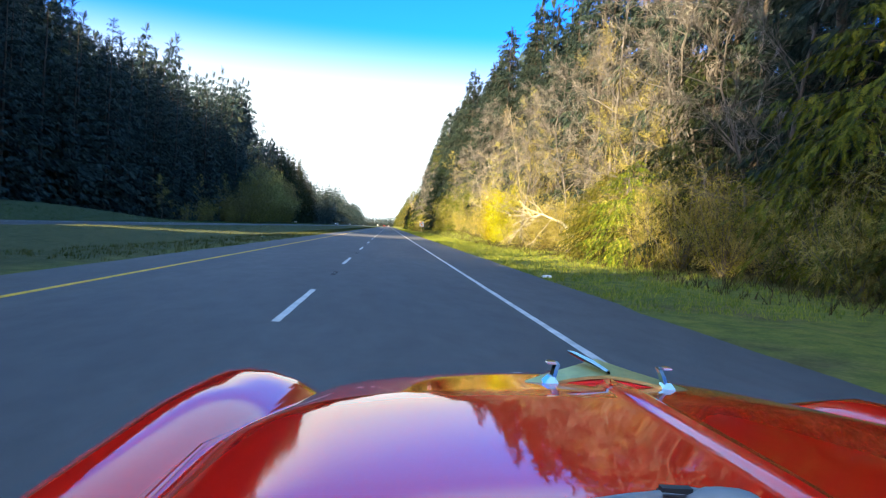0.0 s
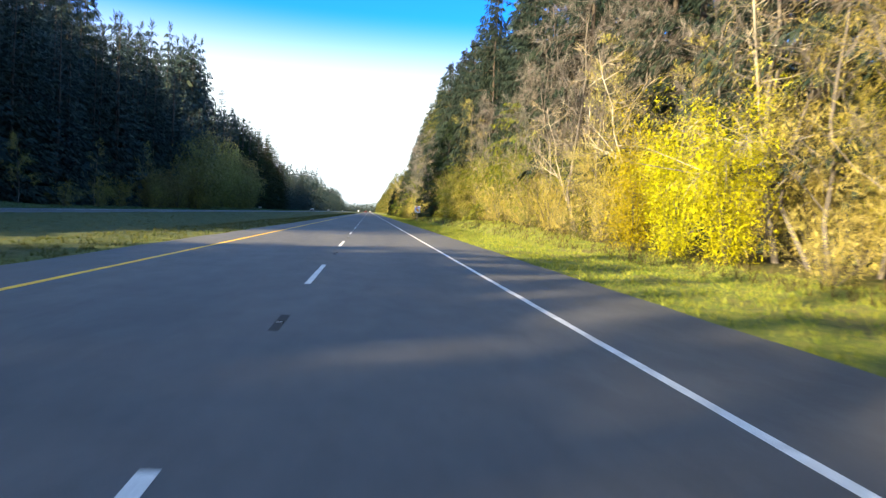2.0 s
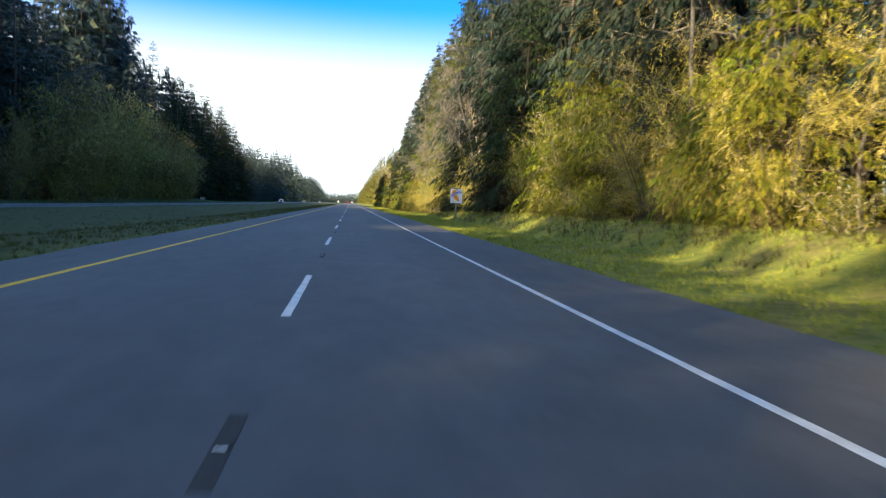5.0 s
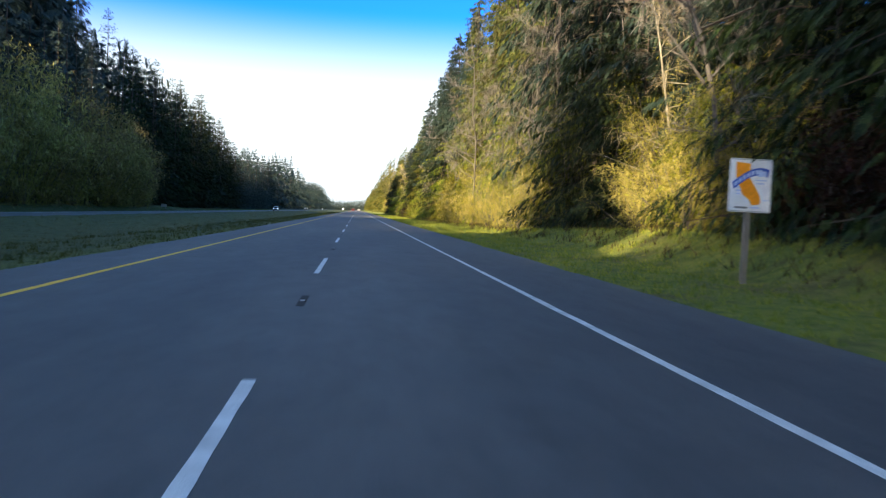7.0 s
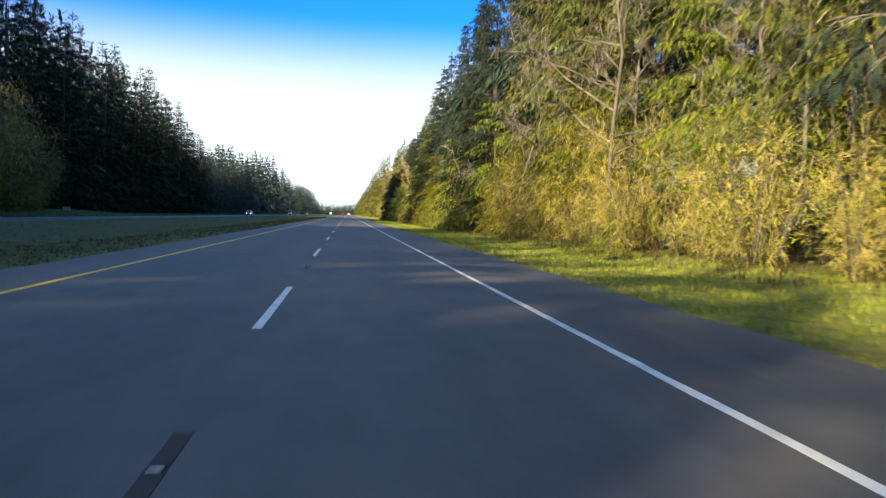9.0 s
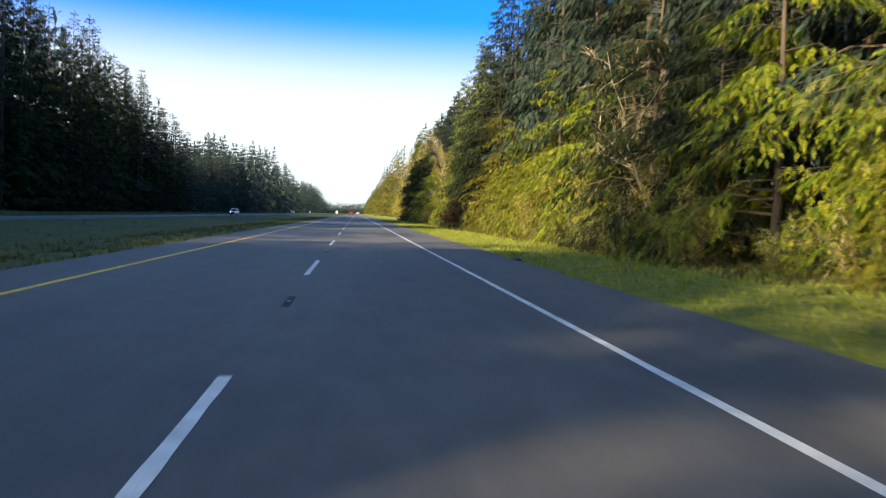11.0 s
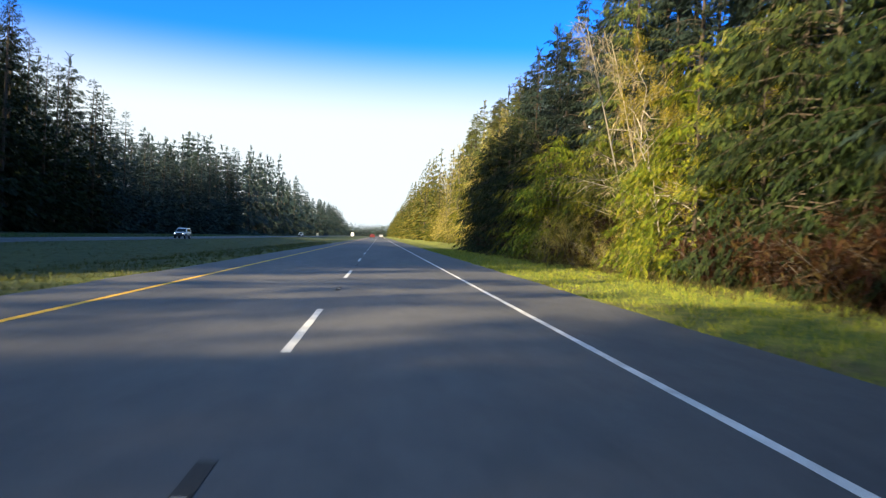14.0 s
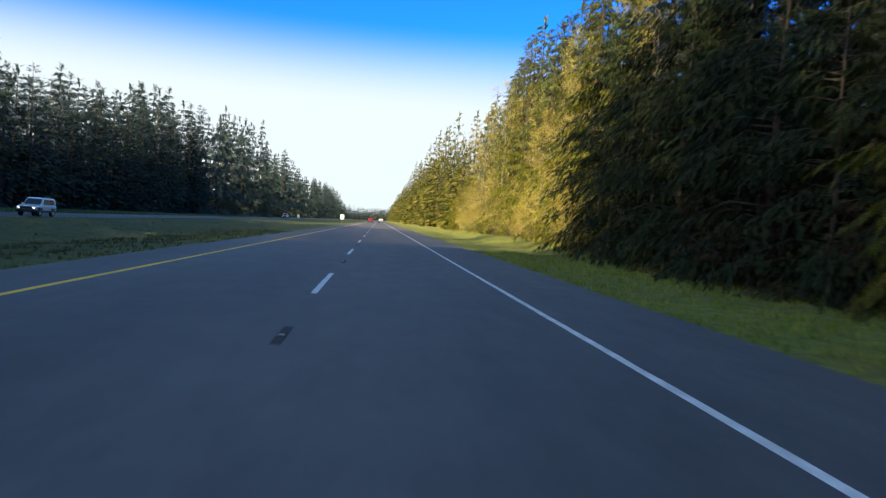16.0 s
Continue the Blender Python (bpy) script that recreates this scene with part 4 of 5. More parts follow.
while y < 350:
    k = SCRUBS[(0, 2)[rng.integers(2)]]
    grow(k, "bush", place(rng.uniform(-44, -42.6), y, rng.uniform(0, tau), rng.uniform(1.0, 1.5)), BUSH_LABEL, "bush", "scrub before the far wood")
    y += rng.uniform(9, 16)

# the woods further along the road
for side in (1, -1):
    for row in range(2):
        y = 500.0 if side > 0 else 640.0
        while y < 1500:
            x = (16.5 + 6 * row + rng.uniform(-1.5, 2)) if side > 0 else (-47.0 - 7 * row + rng.uniform(-2, 2))
            q = rng.integers(2)
            # the right side looks sunlit through its brighter needle colour
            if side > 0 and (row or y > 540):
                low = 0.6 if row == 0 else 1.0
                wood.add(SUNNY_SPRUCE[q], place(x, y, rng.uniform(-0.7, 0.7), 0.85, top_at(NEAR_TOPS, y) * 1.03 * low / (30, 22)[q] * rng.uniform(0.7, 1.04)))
            elif side < 0:
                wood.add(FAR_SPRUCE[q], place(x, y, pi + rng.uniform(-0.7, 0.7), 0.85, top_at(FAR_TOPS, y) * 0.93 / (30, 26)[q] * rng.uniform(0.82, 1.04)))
            y += rng.uniform(4, 6.5) * (1 + (y - 480) / 500)
for row in range(3):
    x = -75.0
    while x < 75:
        wood.add(FAR_SPRUCE[rng.integers(2)], place(x, 1490 + 30 * row + rng.uniform(-8, 8), rng.uniform(0, tau), rng.uniform(0.35, 0.6) + 0.08 * row))
        x += rng.uniform(1.8, 3.2)
# low wooded ridge far beyond the road's end, haze painted into its colour
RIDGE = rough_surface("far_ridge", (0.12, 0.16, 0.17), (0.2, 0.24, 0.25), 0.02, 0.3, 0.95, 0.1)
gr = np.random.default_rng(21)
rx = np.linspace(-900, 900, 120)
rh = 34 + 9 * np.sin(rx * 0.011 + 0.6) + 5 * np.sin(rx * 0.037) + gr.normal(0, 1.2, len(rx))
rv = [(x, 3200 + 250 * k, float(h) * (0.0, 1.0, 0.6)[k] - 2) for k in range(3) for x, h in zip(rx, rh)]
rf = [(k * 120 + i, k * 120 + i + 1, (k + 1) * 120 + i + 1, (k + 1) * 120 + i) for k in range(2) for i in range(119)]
tagged(new("ridge_backdrop", mesh_from("ridge_backdrop", rv, rf, [RIDGE], True)), "low wooded ridge on the horizon, its colour paled with painted haze", "hill", kind="structure")
wood.finish("forest", "deep dark green spruce forest behind the front trees")

for x, y, s in ((14.0, 71.6, 0.84), (13.7, 76.0, 0.8), (13.6, 80.4, 0.86)):
    grow(GREEN_BUSH[0], "golden_cypress", place(x, y, y, s * 1.0, s), "bright golden-yellow cypress with feathery sprays in full sun", "bush", "golden cypresses on the verge")

# ---- grass ----
def grass(name, count, spans, mat, label, tall, seed):
    """Tufts of blades standing on the ground."""
    g = np.random.default_rng(seed)
    x0, x1, y0, y1 = spans
    tx, ty = g.uniform(x0, x1, count), g.uniform(y0, y1, count)
    per = 5
    x = np.repeat(tx, per) + g.normal(0, 0.07, count * per)
    y = np.repeat(ty, per) + g.normal(0, 0.07, count * per)
    z = land(x, y)
    h = tall * np.repeat(g.uniform(0.4, 1.3, count), per) * g.uniform(0.6, 1.2, count * per)
    a = g.uniform(0, tau, count * per)
    lean = g.normal(0, 0.45, (count * per, 2))
    w = 0.008 + 0.014 * g.random(count * per)
    v = np.empty((count * per, 3, 3))
    v[:, 0] = np.c_[x - np.cos(a) * w, y - np.sin(a) * w, z - 0.02]
    v[:, 1] = np.c_[x + np.cos(a) * w, y + np.sin(a) * w, z - 0.02]
    v[:, 2] = np.c_[x + lean[:, 0] * h, y + lean[:, 1] * h, z + h]
    me = bpy.data.meshes.new(name)
    me.vertices.add(count * per * 3)
    me.vertices.foreach_set("co", v.ravel())
    me.loops.add(count * per * 3)
    me.loops.foreach_set("vertex_index", np.arange(count * per * 3))
    me.polygons.add(count * per)
    me.polygons.foreach_set("loop_start", np.arange(count * per) * 3)
    me.materials.append(mat)
    me.update(calc_edges=True)
    return tagged(new(name, me), label, "grass", kind="stuff")


grass("verge_grass", 36000, (6.35, 13.6, 5, 455), BLADE, "yellow-green grass tufts on the roadside verge", 0.13, 3)
grass("verge_weeds", 3500, (11.0, 14.5, 5, 455), DRY, "dry straw weeds at the wood's foot", 0.45, 4)
grass("median_grass", 9000, (-9.5, -5.45, 10, 470), DULL_BLADE, "dull green grass along the median's edge", 0.14, 5)
grass("median_straw", 9000, (-26.0, -8.0, 40, 560), DRY, "straw-coloured grass across the wide median", 0.09, 6)
grass("far_bank_grass", 5000, (-43.5, -38.6, 60, 560), DULL_BLADE, "green grass on the bank below the far wood", 0.3, 7)

# ---- fallen pale tree in the scrub ----
def fallen_tree():
    e = tagged(new("fallen_tree"), "bleached fallen tree with bare crooked branches in the scrub", "tree")
    b = Bag(77)
    g = b.rng
    spine = np.array([[1.6, -4.6, 0.9], [0.7, -2.9, 2.4], [-0.3, -0.8, 3.0], [-0.7, 1.4, 2.7], [-1.1, 3.2, 1.5]])
    b.tube(spine, [0.11, 0.1, 0.085, 0.06, 0.03], 7)
    trunk = new("trunk", b.mesh("fallen_trunk", [DEADWOOD], True))
    trunk.parent = e
    for i in range(26):
        q = g.uniform(0.8, 3.9)
        p0 = np.array([np.interp(q, range(5), spine[:, k]) for k in range(3)])
        d = np.array([-0.35, 0.55, g.uniform(-0.9, 0.6)]) + g.normal(0, 0.4, 3)
        d /= np.linalg.norm(d)
        ln = g.uniform(1.0, 2.6)
        pts = p0 + d * ln * np.array([[0], [0.35], [0.7], [1.0]]) + np.cumsum(g.normal(0, 0.13, (4, 3)), axis=0) * np.array([[0], [1], [1], [1]])
        pts[:, 2] = np.maximum(pts[:, 2], 0.05)
        c = Bag(900 + i)
        c.tube(pts, [0.038, 0.027, 0.017, 0.007], 5)
        for _ in range(7):
            q2 = g.uniform(0.5, 3)
            p2 = np.array([np.interp(q2, range(4), pts[:, k]) for k in range(3)])
            d2 = d + g.normal(0, 0.6, 3)
            c.tube([p2, p2 + d2 * 0.3 + [0, 0, 0.05], p2 + d2 * g.uniform(0.5, 1.0)], [0.016, 0.012, 0.004], 3)
        o = new("branch", c.mesh("fallen_branch", [DEADWOOD]))
        o.parent = e
    e.matrix_basis = place(13.6, 50.5, 0.1, 1.0)


fallen_tree()

# ---- signs ----
SIGN_WHITE = rough_surface("sign_white", (0.68, 0.7, 0.72), (0.82, 0.83, 0.84), 4, 60, 0.45, 0.05, 0.002)
SIGN_ORANGE = plain("sign_orange", (0.85, 0.3, 0.01), 0.5)
SIGN_BLUE = plain("sign_blue", (0.03, 0.09, 0.42), 0.5)
SIGN_PALE = plain("sign_pale_blue", (0.4, 0.52, 0.75), 0.5)
SIGN_GREY = plain("sign_grey", (0.2, 0.21, 0.22), 0.5)
POST_WOOD = rough_surface("post_wood", (0.13, 0.11, 0.085), (0.28, 0.245, 0.2), 3, 30, 0.9, 0.4, 0.01, (1, 1, 0.2))
ALUMINIUM = rough_surface("sheet_metal", (0.4, 0.41, 0.42), (0.58, 0.59, 0.6), 4, 40, 0.4, 0.05, 0.002, metal=0.8)


def flat_part(name, outline, y, mat, parent, label="", thick=0.004):
    """A thin sheet in the sign's plane, cut to an outline of (x, z)."""
    bm = bmesh.new()
    f = bm.faces.new([bm.verts.new((x, y, z)) for x, z in outline])
    for v in bmesh.ops.extrude_face_region(bm, geom=[f])["geom"]:
        if isinstance(v, bmesh.types.BMVert):
            v.co.y -= thick
    bmesh.ops.recalc_face_normals(bm, faces=bm.faces)
    return part(name, bm, mat, parent, label)


def rounded(w, h, r, z0):
    pts = []
    for cx, cz, a0 in ((w - r, h - r, 0), (r - w, h - r, 90), (r - w, r - h, 180), (w - r, r - h, 270)):
        pts += [(cx + r * cos(radians(a0 + a)), z0 + cz + r * sin(radians(a0 + a))) for a in (0, 30, 60, 90)]
    return pts


def adopt_sign():
    e = tagged(new("road_sign"), "white roadside sign with an orange state outline and blue banner", "sign")
    zc = 2.42
    part("post", box(bmesh.new(), -0.065, 0.065, 0.0, 0.13, -0.4, 3.0, 0.008), POST_WOOD, e, "weathered square wooden post")
    panel = flat_part("panel", rounded(0.56, 0.65, 0.05, zc), -0.004, SIGN_WHITE, e, "white sheet panel with rounded corners", 0.012)
    bm = bmesh.new()
    a, b = rounded(0.545, 0.635, 0.045, zc), rounded(0.53, 0.62, 0.035, zc)
    va, vb = [bm.verts.new((x, -0.019, z)) for x, z in a], [bm.verts.new((x, -0.019, z)) for x, z in b]
    for i in range(len(a)):
        bm.faces.new((va[i - 1], va[i], vb[i], vb[i - 1]))
    part("border", bm, SIGN_GREY, panel, "thin dark border")
    state = [(-0.40, 0.56), (-0.02, 0.53), (-0.04, 0.2), (0.06, 0.06), (0.25, -0.22), (0.27, -0.34), (0.26, -0.45), (0.06, -0.48), (-0.02, -0.34), (-0.2, -0.22), (-0.28, -0.02), (-0.38, 0.2)]
    flat_part("state_shape", [(x, zc + z) for x, z in state], -0.0195, SIGN_ORANGE, panel, "orange state silhouette", 0.003)
    n = 9
    up, dn = [], []
    for i in range(n):
        t = i / (n - 1)
        x = -0.46 + 0.92 * t
        zz = -0.02 + 0.36 * sin(t * pi * 0.66)
        up.append((x - 0.04 * (0.5 - t), zc + zz + 0.085 + 0.02 * t))
        dn.append((x + 0.04 * (0.5 - t), zc + zz - 0.085))
    flat_part("banner", dn + up[::-1], -0.024, SIGN_BLUE, panel, "curved dark blue banner", 0.003)
    for i in range(7):
        t = 0.08 + 0.115 * i
        x, zz = -0.46 + 0.92 * t, -0.02 + 0.36 * sin(t * pi * 0.66)
        sl = 0.36 * cos(t * pi * 0.66) * pi * 0.66 / 0.92
        q = [(x - 0.035, zc + zz - 0.05 - sl * 0.035), (x + 0.035, zc + zz - 0.05 + sl * 0.035), (x + 0.035, zc + zz + 0.05 + sl * 0.035), (x - 0.035, zc + zz + 0.05 - sl * 0.035)]
        flat_part("bar", q, -0.028, SIGN_PALE, panel, thick=0.002)
    flat_part("bar", [(0.18, zc + 0.22), (0.4, zc + 0.24), (0.4, zc + 0.36), (0.18, zc + 0.36)], -0.0285, SIGN_PALE, panel, thick=0.002)
    for x0, x1, z0, z1, m in ((-0.39, -0.05, -0.565, -0.515, SIGN_GREY), (0.02, 0.26, -0.55, -0.52, SIGN_PALE), (0.12, 0.42, 0.12, 0.15, SIGN_PALE), (0.16, 0.36, 0.04, 0.07, SIGN_PALE), (-0.4, -0.27, -0.06, -0.03, SIGN_PALE), (-0.38, -0.24, -0.14, -0.11, SIGN_PALE), (-0.36, -0.26, -0.22, -0.19, SIGN_PALE), (0.34, 0.5, -0.36, -0.34, SIGN_PALE)):
        flat_part("bar", [(x0, zc + z0), (x1, zc + z0), (x1, zc + z1), (x0, zc + z1)], -0.0195, m, panel, thick=0.003)
    for z in (zc - 0.4, zc + 0.4):
        bm = bmesh.new()
        bmesh.ops.create_cone(bm, segments=8, radius1=0.018, radius2=0.014, depth=0.014, cap_ends=True, matrix=Matrix.Translation((0, -0.035, z)) @ Matrix.Rotation(pi / 2, 4, "X"))
        part("bolt", bm, ALUMINIUM, panel)
    e.matrix_basis = Matrix.Translation((10.25, 192.3, float(land(10.35, 192.3)))) @ Matrix.Rotation(radians(2), 4, "Z")


adopt_sign()


def plain_sign(x, y, w, h, bottom, label, posts, face, turn):
    e = tagged(new("road_sign"), label, "sign", "small signs along the highway")
    for px in posts:
        part("post", box(bmesh.new(), px - 0.04, px + 0.04, 0.0, 0.08, -0.3, bottom + h * 0.9, 0.006), POST_WOOD, e)
    panel = flat_part("panel", rounded(w / 2, h / 2, 0.04, bottom + h / 2), -0.004, face, e, thick=0.01)
    e.matrix_basis = Matrix.Translation((x, y, float(land(x, y)))) @ Matrix.Rotation(turn, 4, "Z")
    return panel


plain_sign(-6.3, 566, 0.75, 0.95, 0.95, "small white sign on a post in the median", (0.0,), SIGN_WHITE, 0.05)
plain_sign(-18.0, 595, 0.6, 0.75, 0.9, "small grey sign on a post in the median", (0.0,), ALUMINIUM, 0.05)
plain_sign(-41.2, 347.5, 1.2, 0.6, 0.65, "back of a low grey sign before the far wood", (-0.4, 0.4), ALUMINIUM, 0.0)

# ---- vehicles ----
GLASS_DARK = plain("tinted_glass", (0.012, 0.015, 0.02), 0.12, 0.0, 0.35)
RUBBER = plain("tyre_rubber", (0.018, 0.018, 0.02), 0.85)
TRIM_BLACK = plain("black_trim", (0.015, 0.015, 0.017), 0.5)
RIM_METAL = rough_surface("alloy_rim", (0.4, 0.41, 0.43), (0.6, 0.61, 0.63), 6, 40, 0.35, 0.05, 0.002, metal=0.9)
LAMP_ON = plain("headlamp_on", (1.0, 0.95, 0.85), 0.2, emit=4.0)
LAMP_RED = plain("tail_lamp", (0.45, 0.01, 0.01), 0.25)


def car_paint(name, col, rough=0.3, coat=1.0, spec=0.5):
    m, n, l, p = material(name)
    t = noise_node(n, l, 6, 3, 0.6)
    r = ramp(n, [(0.3, tuple(c * 0.94 for c in col)), (0.7, col)])
    l.new(t.outputs["Fac"], r.inputs["Fac"])
    l.new(r.outputs["Color"], p.inputs["Base Color"])
    p.inputs["Roughness"].default_value = rough
    p.inputs["Specular IOR Level"].default_value = spec
    p.inputs["Coat Weight"].default_value = coat
    p.inputs["Coat Roughness"].default_value = 0.03
    return m


def loft(bm, sections):
    """Skin through closed rings of points; ends capped."""
    rings = [[bm.verts.new(p) for p in sec] for sec in sections]
    n = len(rings[0])
    for a, b in zip(rings, rings[1:]):
        for i in range(n):
            bm.faces.new((a[i], a[(i + 1) % n], b[(i + 1) % n], b[i]))
    bm.faces.new(rings[0][::-1])
    bm.faces.new(rings[-1])
    bmesh.ops.recalc_face_normals(bm, faces=bm.faces)
    return bm


def ring(y, w, z0, z1, r):
    """A rounded upright rectangle across the car at y."""
    p = []
    for sx, sz, a0 in ((1, 1, 0), (-1, 1, 90), (-1, -1, 180), (1, -1, 270)):
        cx, cz = sx * (w - r), (z1 - r) if sz > 0 else (z0 + r)
        p += [(cx + r * cos(radians(a0 + a)), y, cz + r * sin(radians(a0 + a))) for a in (0, 45, 90)]
    return p


def wheel(parent, x, y, r, w):
    bm = bmesh.new()
    bmesh.ops.create_cone(bm, segments=24, radius1=r, radius2=r, depth=w, cap_ends=True, matrix=Matrix.Translation((x, y, r)) @ Matrix.Rotation(pi / 2, 4, "Y"))
    bmesh.ops.bevel(bm, geom=[e for e in bm.edges if len(e.link_faces) == 2 and e.calc_face_angle() > 1], offset=0.03, segments=2, affect="EDGES")
    t = part("wheel", bm, RUBBER, parent, "black tyre")
    side = 1 if x > 0 else -1
    bm = bmesh.new()
    bmesh.ops.create_cone(bm, segments=20, radius1=r * 0.62, radius2=r * 0.5, depth=0.03, cap_ends=True, matrix=Matrix.Translation((x + side * (w / 2 + 0.008), y, r)) @ Matrix.Rotation(side * pi / 2, 4, "Y"))
    part("rim", bm, RIM_METAL, t)


def suv(m, paint, label, lights, group=""):
    """A boxy off-roader, nose towards +y."""
    e = tagged(new("suv"), label, "car", group)
    bm = loft(bmesh.new(), [ring(-2.3, 0.86, 0.55, 1.05, 0.1), ring(-2.2, 0.92, 0.45, 1.1, 0.12), ring(-0.6, 0.94, 0.42, 1.12, 0.12), ring(1.0, 0.93, 0.42, 1.1, 0.12), ring(1.9, 0.9, 0.46, 1.02, 0.12), ring(2.25, 0.84, 0.55, 0.95, 0.12)])
    body = part("body", bm, paint, e, smooth=False)
    bm = loft(bmesh.new(), [ring(-2.2, 0.84, 1.08, 1.5, 0.08), ring(-1.9, 0.78, 1.08, 1.76, 0.1), ring(0.1, 0.77, 1.08, 1.8, 0.1), ring(0.35, 0.79, 1.06, 1.72, 0.1), ring(1.0, 0.84, 1.0, 1.12, 0.05)])
    part("cabin", bm, paint, e)
    for sx in (-1, 1):
        for y0, y1 in ((-1.85, -1.0), (-0.92, -0.2), (-0.12, 0.4)):
            bm = bmesh.new()
            q = [(sx * 0.865, y0, 1.16), (sx * 0.865, y1, 1.16), (sx * 0.805, y1 - (0.1 if y1 > 0.3 else 0), 1.6), (sx * 0.805, y0 + 0.04, 1.6)]
            va = [bm.verts.new(p) for p in q]
            vb = [bm.verts.new((p[0] - sx * 0.05, p[1], p[2])) for p in q]
            bm.faces.new(va)
            for i in range(4):
                bm.faces.new((va[i - 1], va[i], vb[i], vb[i - 1]))
            part("window", bm, GLASS_DARK, e, "dark tinted side window")
    for y0, z0, y1, z1, nm in ((0.98, 1.14, 0.42, 1.66, "windscreen"), (-2.235, 1.16, -2.05, 1.62, "rear_window")):
        bm = bmesh.new()
        d = 0.03 if y0 > 0 else -0.03
        q = [(-0.74, y0 + d, z0), (0.74, y0 + d, z0), (0.68, y1 + d, z1), (-0.68, y1 + d, z1)]
        va = [bm.verts.new(p) for p in q]
        vb = [bm.verts.new((p[0], p[1] - 3 * d, p[2])) for p in q]
        bm.faces.new(va)
        for i in range(4):
            bm.faces.new((va[i - 1], va[i], vb[i], vb[i - 1]))
        part(nm, bm, GLASS_DARK, e)
    part("bumper", box(bmesh.new(), -0.9, 0.9, 2.1, 2.38, 0.42, 0.64, 0.04), TRIM_BLACK, e, "dark front bumper")
    part("bumper", box(bmesh.new(), -0.9, 0.9, -2.4, -2.2, 0.42, 0.64, 0.04), TRIM_BLACK, e, "dark rear bumper")
    part("grille", box(bmesh.new(), -0.55, 0.55, 2.2, 2.3, 0.66, 0.92, 0.02), TRIM_BLACK, e)
    for sx in (-1, 1):
        part("sill_cladding", box(bmesh.new(), sx * 0.9 - 0.07, sx * 0.9 + 0.07, -2.15, 2.1, 0.4, 0.6, 0.03), TRIM_BLACK, e, "black lower cladding")
        for y in (-1.4, 1.4):
            part("wheel_arch", box(bmesh.new(), sx * 0.92 - 0.06, sx * 0.92 + 0.06, y - 0.52, y + 0.52, 0.58, 0.86, 0.06), TRIM_BLACK, e, "black wheel-arch flare")
    part("roof_rack", box(bmesh.new(), -0.66, 0.66, -1.75, 0.0, 1.79, 1.84, 0.02), TRIM_BLACK, e, "dark roof rack")
    for sx in (-1, 1):
        part("headlight", box(bmesh.new(), sx * 0.68 - 0.09, sx * 0.68 + 0.09, 2.18, 2.27, 0.76, 0.88, 0.03), LAMP_ON if lights else ALUMINIUM, e, "lit headlight" if lights else "")
        part("tail_light", box(bmesh.new(), sx * 0.78 - 0.07, sx * 0.78 + 0.07, -2.33, -2.2, 0.75, 1.05, 0.02), LAMP_RED, e, "red tail light")
        part("mirror", box(bmesh.new(), sx * 1.02 - 0.08, sx * 1.02 + 0.08, 0.7, 0.78, 1.1, 1.26, 0.02), paint, e)
        for y in (-1.4, 1.4):
            wheel(e, sx * 0.82, y, 0.38, 0.24)
    e.matrix_basis = m
    return e


SILVER = car_paint("silver_paint", (0.5, 0.51, 0.52), 0.35)
DARK_RED = car_paint("dark_red_paint", (0.16, 0.02, 0.015), 0.3)
PALE = car_paint("white_paint", (0.7, 0.7, 0.7), 0.35)
suv(Matrix.Translation((-31.6, 487.4, -0.70)) @ Matrix.Rotation(pi, 4, "Z"), SILVER, "silver off-roader with lit headlights on the opposite carriageway", True, "cars on the highway")
suv(Matrix.Translation((-33.6, 700, -0.70)) @ Matrix.Rotation(pi, 4, "Z"), PALE, "white car with lit headlights far off on the opposite carriageway", True, "cars on the highway")
suv(Matrix.Translation((-1.9, 690, 0)), DARK_RED, "dark red car far ahead on the highway", False, "cars on the highway")
suv(Matrix.Translation((1.9, 735, 0)), SILVER, "silver car far ahead on the highway", False, "cars on the highway")

# ---- the red roadster ----
RED = car_paint("red_lacquer", (0.78, 0.011, 0.004), 0.35, 1.0, 0.0)
RED.node_tree.nodes["Principled BSDF"].inputs["Coat IOR"].default_value = 1.65
DARK_CHROME = plain("dark_chrome", (0.16, 0.17, 0.2), 0.15, 1.0)
CHROME = plain("chrome", (0.75, 0.75, 0.72), 0.08, 1.0)
BRASS = plain("gilt_chrome", (0.6, 0.46, 0.16), 0.45, 0.9)
LEATHER = rough_surface("black_leather", (0.02, 0.018, 0.017), (0.045, 0.04, 0.038), 5, 60, 0.6, 0.3, 0.004)
CX, CY = 1.683, -9.755                           # middle of the car; the windscreen's foot lies 0.35 m ahead of CY


def bonnet_line(v):
    return float(np.interp(v, [0.2, 0.6, 1.0, 1.3, 1.55, 1.8, 2.05, 2.25], [1.112, 1.112, 1.1, 1.071, 1.02, 0.925, 0.76, 0.55]))


def wing_line(v):
    return float(np.interp(v, [-0.6, 0.2, 0.8, 1.3, 1.6, 1.85, 2.1, 2.28], [0.93, 0.965, 0.985, 1.0, 0.99, 0.92, 0.76, 0.56]))


